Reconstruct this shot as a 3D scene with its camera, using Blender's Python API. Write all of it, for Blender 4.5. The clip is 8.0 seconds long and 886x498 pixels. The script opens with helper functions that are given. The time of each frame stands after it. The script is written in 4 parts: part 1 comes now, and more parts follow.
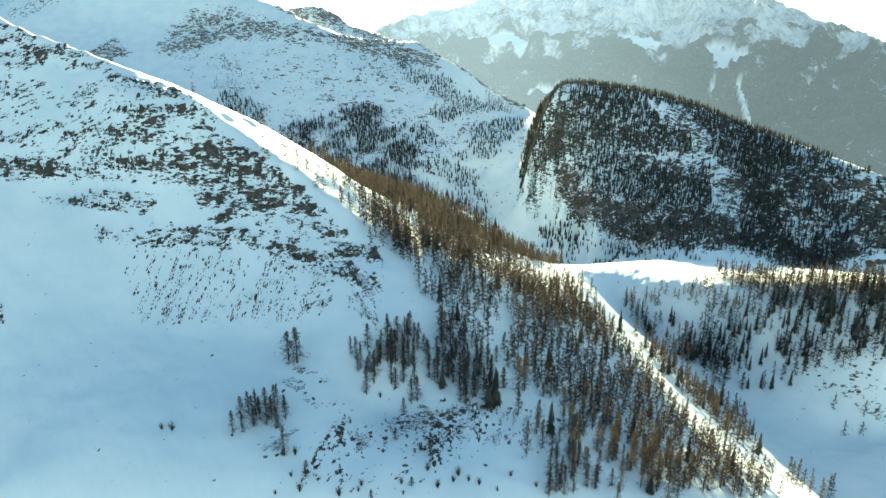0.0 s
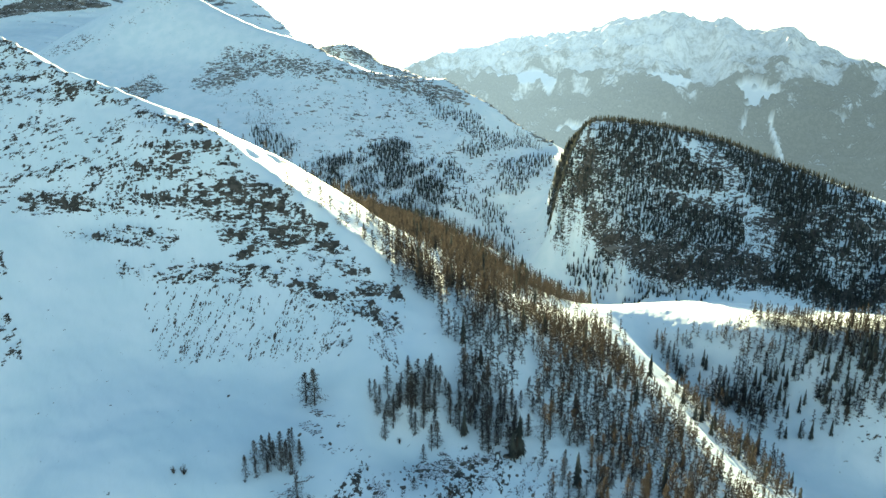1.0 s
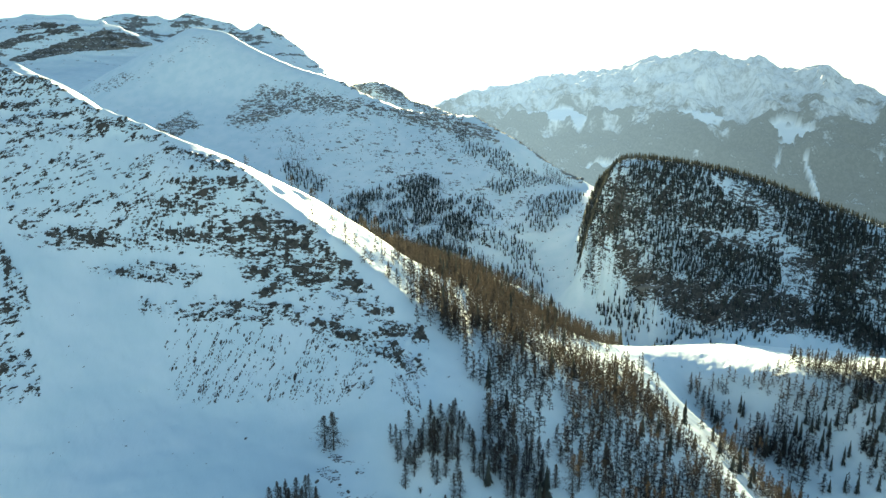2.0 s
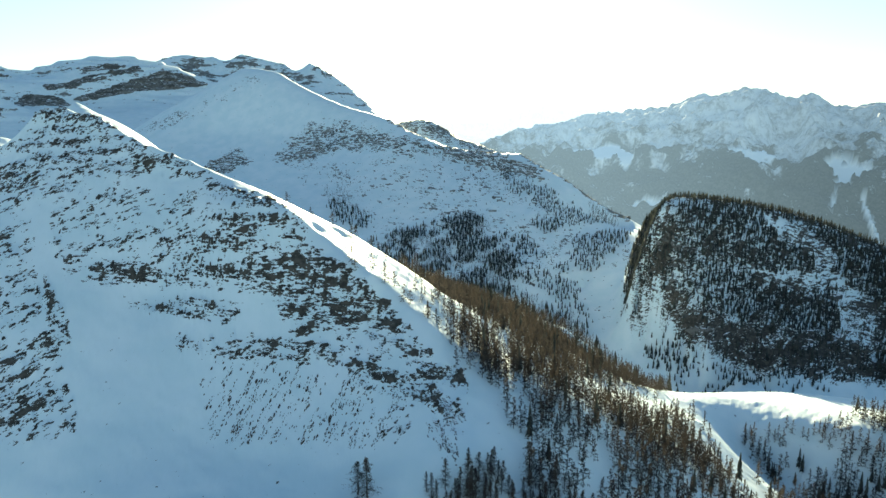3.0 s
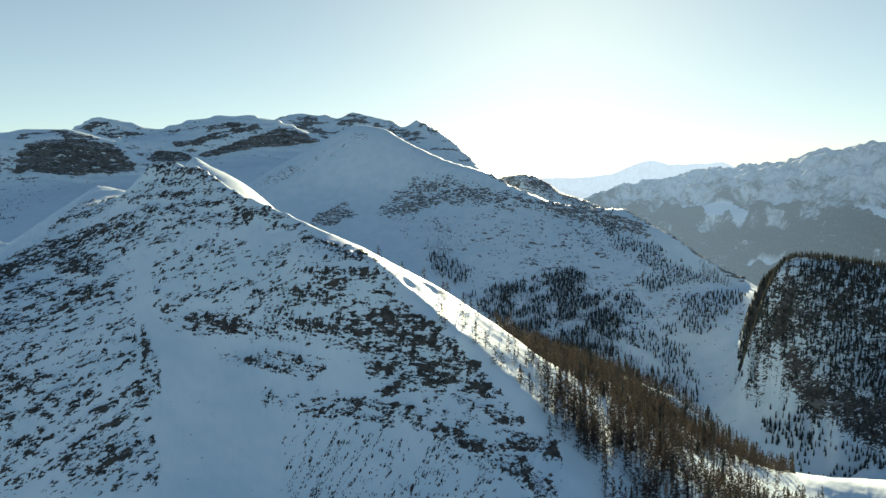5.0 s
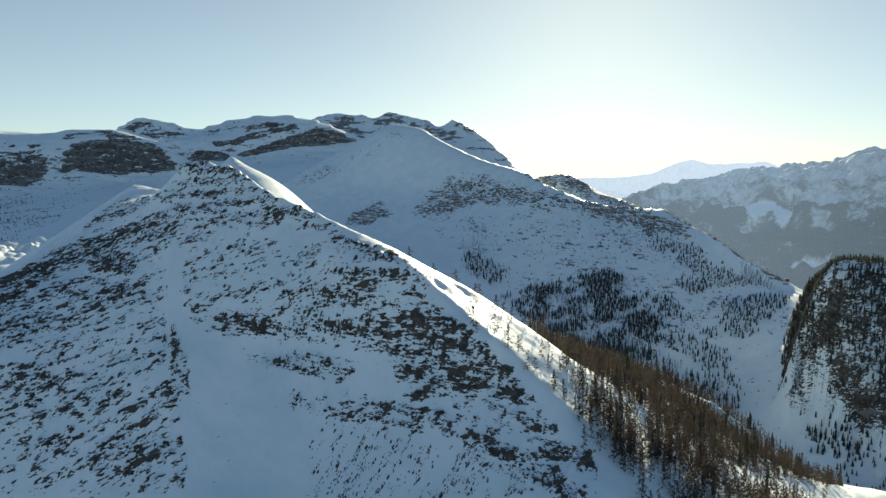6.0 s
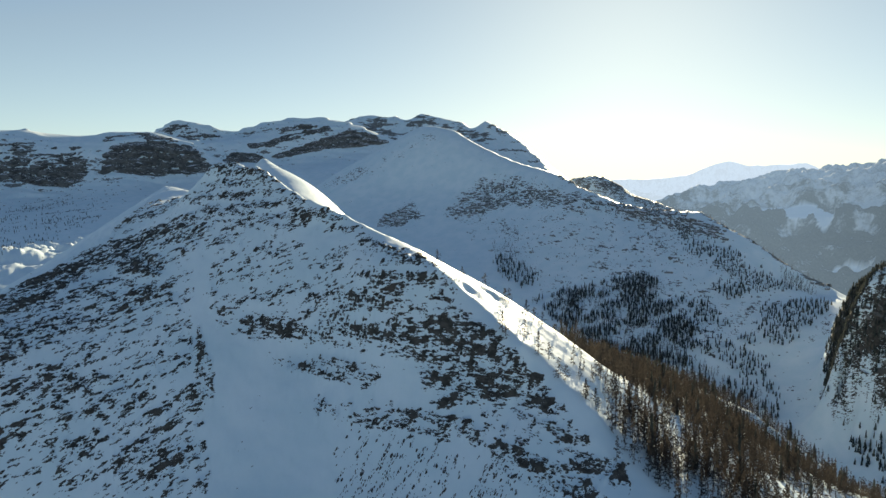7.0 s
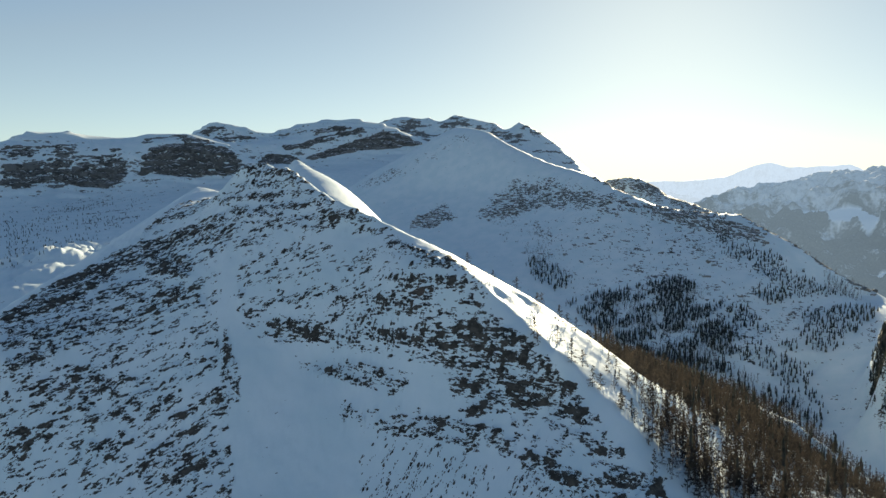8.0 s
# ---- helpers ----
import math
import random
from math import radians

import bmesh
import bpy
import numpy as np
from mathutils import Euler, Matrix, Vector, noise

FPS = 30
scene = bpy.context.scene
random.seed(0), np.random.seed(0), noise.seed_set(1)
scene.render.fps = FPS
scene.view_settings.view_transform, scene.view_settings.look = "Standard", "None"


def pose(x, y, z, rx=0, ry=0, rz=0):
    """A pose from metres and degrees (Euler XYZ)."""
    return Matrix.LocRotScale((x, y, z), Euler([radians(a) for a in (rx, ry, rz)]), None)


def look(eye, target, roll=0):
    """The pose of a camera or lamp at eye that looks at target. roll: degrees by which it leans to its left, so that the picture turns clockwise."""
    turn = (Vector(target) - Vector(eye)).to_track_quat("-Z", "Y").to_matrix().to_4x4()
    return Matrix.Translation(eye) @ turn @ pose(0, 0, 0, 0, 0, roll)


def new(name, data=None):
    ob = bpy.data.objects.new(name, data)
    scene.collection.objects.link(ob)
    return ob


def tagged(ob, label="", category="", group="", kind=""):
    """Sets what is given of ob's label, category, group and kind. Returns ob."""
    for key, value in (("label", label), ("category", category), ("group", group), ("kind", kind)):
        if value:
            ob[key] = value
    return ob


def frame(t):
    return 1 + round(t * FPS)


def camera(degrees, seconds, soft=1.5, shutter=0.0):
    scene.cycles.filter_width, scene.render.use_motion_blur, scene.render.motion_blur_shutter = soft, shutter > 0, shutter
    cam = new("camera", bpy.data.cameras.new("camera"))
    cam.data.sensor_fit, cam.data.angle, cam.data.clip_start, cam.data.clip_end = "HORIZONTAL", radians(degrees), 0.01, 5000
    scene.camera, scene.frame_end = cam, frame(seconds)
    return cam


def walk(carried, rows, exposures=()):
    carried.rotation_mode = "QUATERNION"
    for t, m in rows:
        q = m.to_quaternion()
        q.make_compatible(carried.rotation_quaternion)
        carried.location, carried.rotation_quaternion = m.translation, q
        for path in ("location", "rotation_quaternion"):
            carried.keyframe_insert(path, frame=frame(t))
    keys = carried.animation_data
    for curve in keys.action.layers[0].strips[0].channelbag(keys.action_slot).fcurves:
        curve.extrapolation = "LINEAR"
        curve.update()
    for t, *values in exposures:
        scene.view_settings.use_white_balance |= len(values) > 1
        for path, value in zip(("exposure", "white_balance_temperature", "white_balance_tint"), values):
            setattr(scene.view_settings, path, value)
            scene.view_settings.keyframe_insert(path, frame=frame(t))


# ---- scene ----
# camera: a drone flying straight ahead at about 9 m/s while it tilts up and turns left
cam = camera(64.27, 8.0, soft=1.45)
# seconds, x, y, z, yaw, pitch, roll
PATH = [
    (0.0, 0.00, 0.00, 400.00, -0.00, -19.54, 0.03),
    (0.5, 1.00, 4.64, 399.94, 1.18, -18.16, 0.01),
    (1.0, 1.70, 9.26, 399.72, 2.35, -16.74, 0.01),
    (1.5, 2.32, 13.87, 399.47, 3.49, -15.31, 0.02),
    (3.0, 3.66, 27.97, 398.73, 8.47, -10.88, -0.04),
    (3.5, 3.90, 32.89, 398.37, 10.93, -9.38, -0.04),
    (4.0, 4.18, 37.47, 398.14, 13.17, -7.88, -0.04),
    (4.5, 4.36, 41.93, 397.96, 15.09, -6.76, -0.01),
    (6.0, 3.48, 55.76, 397.60, 19.73, -6.54, -0.00),
    (6.5, 2.87, 60.38, 397.56, 21.07, -6.48, 0.01),
    (7.0, 2.04, 64.86, 397.36, 22.36, -6.40, 0.01),
    (7.5, 0.98, 69.65, 397.13, 23.74, -6.34, 0.01),
    (8.0, -0.39, 74.46, 396.98, 25.06, -6.28, 0.03),
]

walk(cam, [(t, pose(x, y, z, 0, 0, yaw) @ pose(0, 0, 0, 90 + pitch) @ pose(0, 0, 0, 0, 0, roll))
           for t, x, y, z, yaw, pitch, roll in PATH],
     exposures=[(0.0, 2.57, 10300, -14), (1.5, 2.34, 9700, -13), (3.0, 1.89, 8600, -12), (3.5, 1.71, 8350, -11),
                (4.5, 1.37, 8250, -7), (6.0, 1.15, 8250, -2), (8.0, 1.14, 8300, 0)])

# ---------------------------------------------------------------- light
SUN_AZ, SUN_EL = 7.6, 11.8          # degrees left of +y, degrees above the horizon
world = bpy.data.worlds.new("sky")
scene.world = world
world.use_nodes = True
wn = world.node_tree
sky = wn.nodes.new("ShaderNodeTexSky")
sky.sky_type = "NISHITA"
sky.sun_disc = False
sky.sun_elevation = radians(SUN_EL)
sky.sun_rotation = radians(-SUN_AZ)
sky.altitude = 1900
sky.air_density = 0.7
sky.dust_density = 0.65
sky.ozone_density = 3.5
wn.nodes["Background"].inputs["Strength"].default_value = 0.12
# haze pales the bright sky towards the sun, less the dark sky away from it, and softens the glow: paled / (1 + GLARE * brightness)
CLEAR, PALE, GLARE = 0.10, 0.51, 0.16
grey = wn.nodes.new("ShaderNodeRGBToBW")
white = wn.nodes.new("ShaderNodeVectorMath")
white.operation = "SCALE"
white.inputs[0].default_value = (0.86, 1.0, 1.13)
paled = wn.nodes.new("ShaderNodeMix")
paled.data_type = "VECTOR"
haze = wn.nodes.new("ShaderNodeMapRange")
haze.inputs["From Min"].default_value, haze.inputs["From Max"].default_value = 0.6, 2.6
haze.inputs["To Min"].default_value, haze.inputs["To Max"].default_value = CLEAR, PALE
damp = wn.nodes.new("ShaderNodeMath")
damp.operation = "MULTIPLY_ADD"
damp.inputs[1].default_value, damp.inputs[2].default_value = GLARE, 1.0
soft_sky = wn.nodes.new("ShaderNodeVectorMath")
soft_sky.operation = "DIVIDE"
for a, b in ((sky.outputs[0], grey.inputs[0]), (grey.outputs[0], haze.inputs[0]), (haze.outputs[0], paled.inputs[0]), (grey.outputs[0], white.inputs["Scale"]), (sky.outputs[0], paled.inputs[4]), (white.outputs[0], paled.inputs[5]),
             (grey.outputs[0], damp.inputs[0]), (paled.outputs[1], soft_sky.inputs[0]), (damp.outputs[0], soft_sky.inputs[1]),
             (soft_sky.outputs[0], wn.nodes["Background"].inputs["Color"])):
    wn.links.new(a, b)
sun = new("sun", bpy.data.lights.new("sun", "SUN"))
sun.data.energy, sun.data.angle, sun.data.color = 4.0, radians(0.5), (1.0, 0.93, 0.82)
sun_way = Vector((-math.sin(radians(SUN_AZ)) * math.cos(radians(SUN_EL)),
                  math.cos(radians(SUN_AZ)) * math.cos(radians(SUN_EL)), math.sin(radians(SUN_EL))))
sun.matrix_basis = look(sun_way * 2000, (0, 0, 0))

# ---------------------------------------------------------------- noise
def lattice(ix, iy, seed):
    h = (ix.astype(np.int64) * 374761393 + iy.astype(np.int64) * 668265263 + seed * 974711) & 0xFFFFFFFF
    h = ((h ^ (h >> 13)) * 1274126177) & 0xFFFFFFFF
    return ((h ^ (h >> 16)) & 0xFFFF) / 65535.0


def vnoise(x, y, seed=0):
    """Value noise, 0 to 1."""
    ix, iy = np.floor(x), np.floor(y)
    fx, fy = x - ix, y - iy
    fx, fy = fx * fx * fx * (fx * (fx * 6 - 15) + 10), fy * fy * fy * (fy * (fy * 6 - 15) + 10)
    a, b = lattice(ix, iy, seed), lattice(ix + 1, iy, seed)
    c, d = lattice(ix, iy + 1, seed), lattice(ix + 1, iy + 1, seed)
    return (a + (b - a) * fx) * (1 - fy) + (c + (d - c) * fx) * fy


def fbm(x, y, octaves=4, seed=0, gain=0.5, turn=1.0):
    out, amp, total = np.zeros_like(x, dtype=float), 1.0, 0.0
    for o in range(octaves):
        c, s = math.cos(turn * (0.7 * o + 0.3)), math.sin(turn * (0.7 * o + 0.3))
        out += amp * vnoise((x * c - y * s) * 2.03 ** o + 17.3 * o, (x * s + y * c) * 2.03 ** o - 9.1 * o, seed + o)
        total += amp
        amp *= gain
    return out / total


def smooth(a, b, x):
    t = np.clip((x - a) / (b - a), 0, 1)
    return t * t * (3 - 2 * t)


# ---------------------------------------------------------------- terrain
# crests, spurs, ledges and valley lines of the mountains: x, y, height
LINES = {
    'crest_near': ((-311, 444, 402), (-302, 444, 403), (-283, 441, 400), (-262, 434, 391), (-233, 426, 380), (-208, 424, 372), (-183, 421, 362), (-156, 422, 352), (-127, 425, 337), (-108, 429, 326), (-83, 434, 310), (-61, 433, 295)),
    'rim_front': ((-313, 434, 391), (-304, 434, 392), (-285, 431, 389), (-264, 424, 380), (-235, 416, 369), (-210, 414, 361)),
    'rim_back_n': ((-305, 470, 372), (-296, 470, 373), (-277, 467, 370), (-256, 460, 361), (-227, 452, 350), (-202, 450, 342)),
    'behind_crest': ((-330, 540, 300), (-240, 520, 290), (-160, 520, 280)),
    'crest_forest': ((-67, 433, 298), (-53, 439, 285), (-40, 445, 275), (-26, 451, 265), (-13, 457, 257), (1, 472, 246), (15, 490, 232), (33, 515, 214), (67, 519, 200), (99, 570, 176)),
    'crest_left': ((-315, 437, 401), (-323, 432, 389), (-332, 423, 373), (-339, 397, 352), (-344, 359, 335), (-341, 317, 321), (-334, 277, 310)),
    'shoulder': ((-405, 517, 380), (-452, 539, 383), (-442, 497, 370), (-435, 456, 355), (-416, 397, 337), (-397, 354, 329), (-379, 315, 322), (-364, 264, 307)),
    'wedge': ((-653, 947, 416), (-611, 941, 396), (-568, 934, 376), (-519, 928, 350)),
    'wedge_front': ((-647, 939, 413), (-563, 853, 389), (-485, 784, 368)),
    'wedge_back': ((-300, 860, 220), (-150, 800, 170)),
    'wedge_left': ((-720, 880, 290), (-600, 700, 260), (-860, 1040, 330), (-560, 640, 270)),
    'gap': ((-1700, 2150, 250), (-1350, 1800, 190)),
    'face_mid': ((-272, 319, 298), (-236, 328, 296), (-199, 361, 304), (-150, 368, 312), (-84, 371, 293)),
    'face_up': ((-231, 364, 318), (-207, 398, 349), (-167, 389, 345), (-138, 396, 347)),
    'face_low': ((-243, 302, 276), (-190, 300, 264), (-130, 300, 252), (-71, 299, 245)),
    'apron': ((-163, 215, 231), (-124, 219, 228), (-82, 221, 227), (-48, 220, 225), (-18, 220, 223), (14, 221, 221), (39, 228, 216)),
    'apron_low': ((-260, 200, 175), (-150, 170, 165), (-50, 160, 160), (60, 160, 150), (160, 160, 135)),
    'spur_ledge': ((-38, 352, 272), (-25, 304, 257), (-21, 272, 224)),
    'spur_top': ((-25, 304, 257), (10, 318, 245), (41, 300, 224)),
    'edge_spur': ((121, 533, 176), (128, 475, 172), (139, 409, 169), (148, 366, 167), (159, 326, 166), (178, 288, 166), (193, 246, 168)),
    'forest_face': ((20, 339, 242), (55, 377, 224), (84, 385, 205), (85, 334, 197), (87, 291, 198), (98, 256, 199)),
    'forest_face_high': ((12, 378, 256), (42, 415, 230), (75, 465, 205)),
    'bowl_floor': ((194, 499, 128), (220, 463, 112), (249, 431, 106), (281, 432, 108), (313, 425, 110), (239, 352, 108)),
    'bowl_edge': ((173, 568, 135), (192, 543, 121)),
    'bowl_face': ((217, 523, 136), (252, 497, 139), (286, 461, 144), (310, 437, 153)),
    'plateau_rim': ((158, 583, 148), (198, 576, 158), (240, 548, 172), (275, 512, 179), (318, 464, 193)),
    'plateau_top': ((118, 595, 167), (149, 630, 160), (182, 652, 155), (214, 649, 158), (244, 624, 165), (285, 584, 169), (319, 547, 181), (346, 511, 195), (378, 478, 205)),
    'plateau_back': ((60, 720, 120), (200, 800, 95), (350, 780, 95), (560, 720, 90)),
    'forest_back': ((-75, 520, 268), (-30, 560, 246), (-144, 601, 262), (-115, 689, 227), (-28, 750, 197), (28, 760, 174), (96, 754, 125)),
    'forest_back2': ((-210, 700, 175), (-150, 800, 140), (-60, 850, 105), (40, 860, 75)),
    'valley': ((-420, 1080, 110), (-280, 1000, 100), (-120, 1000, 72), (60, 980, 38), (250, 930, 26), (450, 880, 15), (700, 860, 5), (1100, 900, -20)),
    'hill_crest': ((174, 1103, 268), (198, 1116, 274), (248, 1146, 269), (310, 1171, 258), (379, 1212, 243), (448, 1239, 222), (518, 1208, 196), (575, 1155, 174), (625, 1102, 155), (673, 1045, 141), (743, 952, 118)),
    'hill_side': ((164, 1092, 252), (147, 1084, 217), (136, 1069, 181), (143, 1054, 158), (171, 1022, 135), (183, 987, 106), (217, 962, 96)),
    'hill_lee': ((156, 1154, 233), (143, 1165, 197), (138, 1176, 161)),
    'hill_foot': ((246, 914, 75), (329, 927, 66), (415, 943, 58), (525, 970, 50), (669, 1003, 40), (795, 1019, 34)),
    'hill_face': ((271, 1049, 156), (365, 1073, 151), (457, 1077, 132), (539, 1021, 111), (622, 947, 107)),
    'hill_back': ((260, 1420, 130), (520, 1560, 60), (900, 1500, 20)),
    'M_crest': ((-1297, 2132, 352), (-1232, 2172, 399), (-1153, 2227, 447), (-1075, 2287, 491), (-1011, 2337, 525), (-979, 2350, 538), (-875, 2287, 505), (-729, 2182, 456), (-609, 2096, 419), (-498, 2002, 399), (-424, 1927, 384), (-344, 1872, 345), (-251, 1836, 311), (-192, 1802, 305), (-123, 1769, 304), (-59, 1732, 301), (-15, 1691, 277), (38, 1659, 251), (83, 1634, 222), (137, 1616, 189), (184, 1609, 172)),
    'col': ((151, 1564, 157), (201, 1569, 162)),
    'M_face': ((-971, 2028, 342), (-801, 1984, 336), (-604, 1957, 344), (-368, 1781, 311), (-184, 1736, 277), (-52, 1612, 253)),
    'M_low': ((-734, 1743, 218), (-567, 1712, 227), (-401, 1631, 226), (-265, 1602, 222), (-138, 1554, 208), (-24, 1484, 199), (78, 1470, 164)),
    'M_foot': ((-384, 1473, 159), (-251, 1406, 143), (-116, 1348, 131), (-17, 1270, 125), (71, 1252, 99)),
    'couloir': ((227, 1527, 159), (185, 1432, 152), (155, 1335, 142), (133, 1237, 125), (121, 1158, 109), (127, 1092, 94), (150, 1038, 77), (181, 993, 64), (212, 961, 56)),
    'couloir_fan': ((92, 1281, 120), (68, 1192, 90), (69, 1112, 64), (105, 1049, 52)),
    'hump': ((-478, 2325, 368), (-424, 2336, 376), (-382, 2354, 372), (-327, 2352, 343), (-285, 2336, 314), (-235, 2331, 302), (-163, 2297, 280)),
    'hump_dip': ((-380, 2080, 250), (-250, 2020, 235)),
    'cliff_slope': ((-2447, 1460, 183), (-2350, 1794, 241), (-2217, 2056, 274), (-2052, 2343, 312)),
    'moraine_top': ((-1447, 925, 126), (-1476, 1039, 153), (-1504, 1111, 176), (-1570, 1232, 201)),
    'left_floor': ((-1797, 1020, 114), (-1886, 1281, 167), (-1850, 1477, 197), (-1793, 1567, 217)),
    'left_valley': ((-900, 1250, 110), (-1100, 1000, 60), (-1300, 700, 40), (-1500, 300, 20)),
    'left_basin': ((-700, 640, 240), (-560, 420, 200), (-480, 250, 170)),
    'snowfield': ((-1985, 2936, 392), (-1737, 3092, 433), (-1971, 2700, 368)),
    'M_back': ((-1150, 2700, 380), (-900, 2560, 300), (-700, 2400, 270), (-500, 2200, 260), (-1350, 2600, 330), (-100, 1850, 210), (80, 1800, 160)),
    'deep_valley': ((250, 2300, -150), (500, 2600, -200), (-100, 3000, -150), (900, 2200, -200), (1500, 1900, -200), (2200, 1700, -150)),
    'deep_valley_left': ((-500, 3400, 0), (0, 3800, -60), (600, 3500, -150)),
    'rim_back': ((-4200, -2400, 350), (0, -4800, 350), (4200, -2400, 350), (4700, 0, 300), (-4700, 0, 350), (3600, 2800, -50), (2000, 3700, -100), (1200, 4300, -80), (0, 4800, -80), (-1500, 4600, 250), (-3000, 3700, 420), (-3900, 2800, 420), (-4300, 1500, 380)),
    'back_slope': ((-300, -200, 90), (0, -200, 70), (300, -150, 60), (0, 0, 110), (500, 200, 60), (700, 500, 60), (-600, 0, 120), (0, -900, 150), (1200, 300, 40), (-1500, -800, 200), (1500, -800, 100)),
    'cliff_top': ((-3230, 1710, 404), (-3082, 1934, 471), (-3016, 2037, 515), (-3009, 2084, 534), (-2990, 2143, 573), (-2961, 2185, 564), (-2925, 2301, 582), (-2853, 2330, 549), (-2747, 2397, 542), (-2687, 2406, 531), (-2612, 2459, 562), (-2478, 2569, 572), (-2378, 2611, 544), (-2285, 2630, 514), (-2193, 2593, 439)),
    'cliff_lip': ((-3035, 1608, 365), (-2922, 1832, 404), (-2861, 1931, 425), (-2836, 1986, 441), (-2798, 2059, 433), (-2756, 2133, 448), (-2683, 2212, 441), (-2576, 2278, 449), (-2535, 2265, 415), (-2541, 2303, 469), (-2500, 2362, 489), (-2384, 2468, 501), (-2306, 2531, 486), (-2234, 2570, 464), (-2188, 2579, 421)),
    'cliff_foot': ((-3009, 1591, 309), (-2833, 1908, 354), (-2775, 2013, 370), (-2743, 2090, 353), (-2571, 2228, 357), (-2530, 2248, 390), (-2460, 2319, 415), (-2398, 2378, 398), (-2312, 2457, 388), (-2182, 2564, 393)),
    'cliff_back': ((-3525, 1858, 380), (-3311, 2227, 490), (-3182, 2494, 559), (-2964, 2607, 513), (-2711, 2803, 561), (-2490, 2877, 478)),
    'dome': ((-2733, 2852, 566), (-2725, 2885, 599), (-2696, 2938, 642), (-2667, 2977, 652), (-2598, 3014, 629), (-2551, 3019, 584), (-2533, 3058, 624), (-2470, 3088, 568), (-2448, 3106, 553), (-2430, 3118, 598), (-2414, 3134, 551)),
    'dome_front': ((-2517, 2810, 560), (-2393, 2893, 533), (-2309, 2963, 526)),
    'high_sky': ((-2428, 3196, 608), (-2401, 3241, 631), (-2333, 3313, 657), (-2242, 3375, 680), (-2173, 3422, 672), (-2128, 3449, 688), (-1983, 3515, 663), (-1919, 3530, 644), (-1848, 3502, 616), (-1782, 3494, 584), (-1674, 3461, 539)),
    'high_band_top': ((-2399, 2811, 489), (-2282, 2897, 473), (-2217, 3060, 519), (-2102, 3165, 541), (-2002, 3264, 581), (-1905, 3379, 608), (-1826, 3435, 600), (-1732, 3431, 556)),
    'high_band_foot': ((-2348, 2803, 434), (-2237, 2896, 434), (-2179, 3040, 461), (-2059, 3136, 490), (-1955, 3226, 512), (-1773, 3343, 519), (-1656, 3426, 520)),
    'high_back': ((-2982, 3101, 509), (-2751, 3313, 511), (-2610, 3427, 519), (-2412, 3625, 655), (-2119, 3751, 635), (-1888, 3768, 533)),
    'peaks': ((-2282, 3922, 647), (-2180, 3999, 701), (-2140, 4021, 709), (-2096, 4044, 723), (-2021, 4084, 692), (-1978, 4102, 737), (-1908, 4119, 670), (-1872, 4134, 701), (-1829, 4150, 743), (-1708, 4171, 719), (-1571, 4206, 694), (-1506, 4201, 647), (-1421, 4206, 703), (-1348, 4202, 657), (-1224, 4193, 563), (-1124, 4172, 495), (-1003, 4153, 406)),
    'peaks_front': ((-1967, 3924, 640), (-1770, 3987, 625), (-1607, 4036, 611), (-1440, 4069, 576)),
    'peaks_back': ((-2447, 4198, 617), (-2045, 4410, 656), (-1689, 4539, 654), (-1383, 4565, 521), (-1097, 4542, 357)),
    'M_lee': ((-1259, 2219, 357), (-1178, 2275, 405), (-1098, 2337, 449), (-1033, 2387, 483), (-1000, 2401, 496), (-895, 2338, 463), (-746, 2235, 414), (-625, 2148, 377)),
    'M_lee_low': ((-506, 2033, 369), (-431, 1959, 354), (-350, 1904, 315), (-256, 1867, 281), (-196, 1834, 275), (-126, 1800, 274), (-60, 1764, 271), (-15, 1723, 247), (39, 1691, 221), (84, 1666, 192), (139, 1648, 159), (187, 1641, 142)),
    'crest_shelf_a': ((-126, 420, 337), (-107, 418, 325), (-93, 418, 317), (-81, 421, 309), (-70, 419, 301), (-59, 418, 294), (-52, 428, 284), (-39, 439, 274)),
    'crest_shelf_b': ((-126, 416, 336), (-105, 408, 324), (-92, 406, 316), (-80, 408, 308), (-68, 405, 300), (-57, 404, 292), (-50, 417, 283), (-38, 433, 274)),
    'crest_shelf_c': ((-125, 412, 336), (-104, 398, 323), (-90, 394, 315), (-78, 395, 307), (-67, 391, 298), (-55, 390, 291), (-49, 406, 282), (-38, 427, 273)),
    'crest_lip': ((-125, 407, 335), (-103, 387, 322), (-88, 381, 314), (-76, 382, 305), (-65, 377, 297), (-53, 375, 290), (-47, 395, 281), (-37, 421, 273)),
}


def samples():
    pts = []
    for line in LINES.values():
        for i, p in enumerate(line):
            pts.append(p)
            if i + 1 < len(line):
                q = line[i + 1]
                far = math.hypot(p[0], p[1])
                gap = math.dist(p[:2], q[:2])
                n = int(gap / (10 + far * 0.02)) if gap < 0.5 * far + 60 else 0
                for k in range(1, n + 1):
                    f = k / (n + 1)
                    pts.append(tuple(p[j] + (q[j] - p[j]) * f for j in range(3)))
    seen, keep = set(), []
    for p in pts:
        key = (round(p[0] / 3), round(p[1] / 3))
        if key not in seen:
            seen.add(key)
            keep.append(p)
    return np.array(keep, float)


CTRL = samples()
def solve_surface():
    d = np.hypot(CTRL[:, None, 0] - CTRL[None, :, 0], CTRL[:, None, 1] - CTRL[None, :, 1])
    n = len(CTRL)
    A = np.zeros((n + 3, n + 3))
    A[:n, :n] = d
    A[:n, n], A[:n, n + 1:], A[n, :n], A[n + 1:, :n] = 1, CTRL[:, :2] / 1000, 1, CTRL[:, :2].T / 1000
    return np.linalg.solve(A, np.concatenate([CTRL[:, 2], [0, 0, 0]]))


COEF = solve_surface()


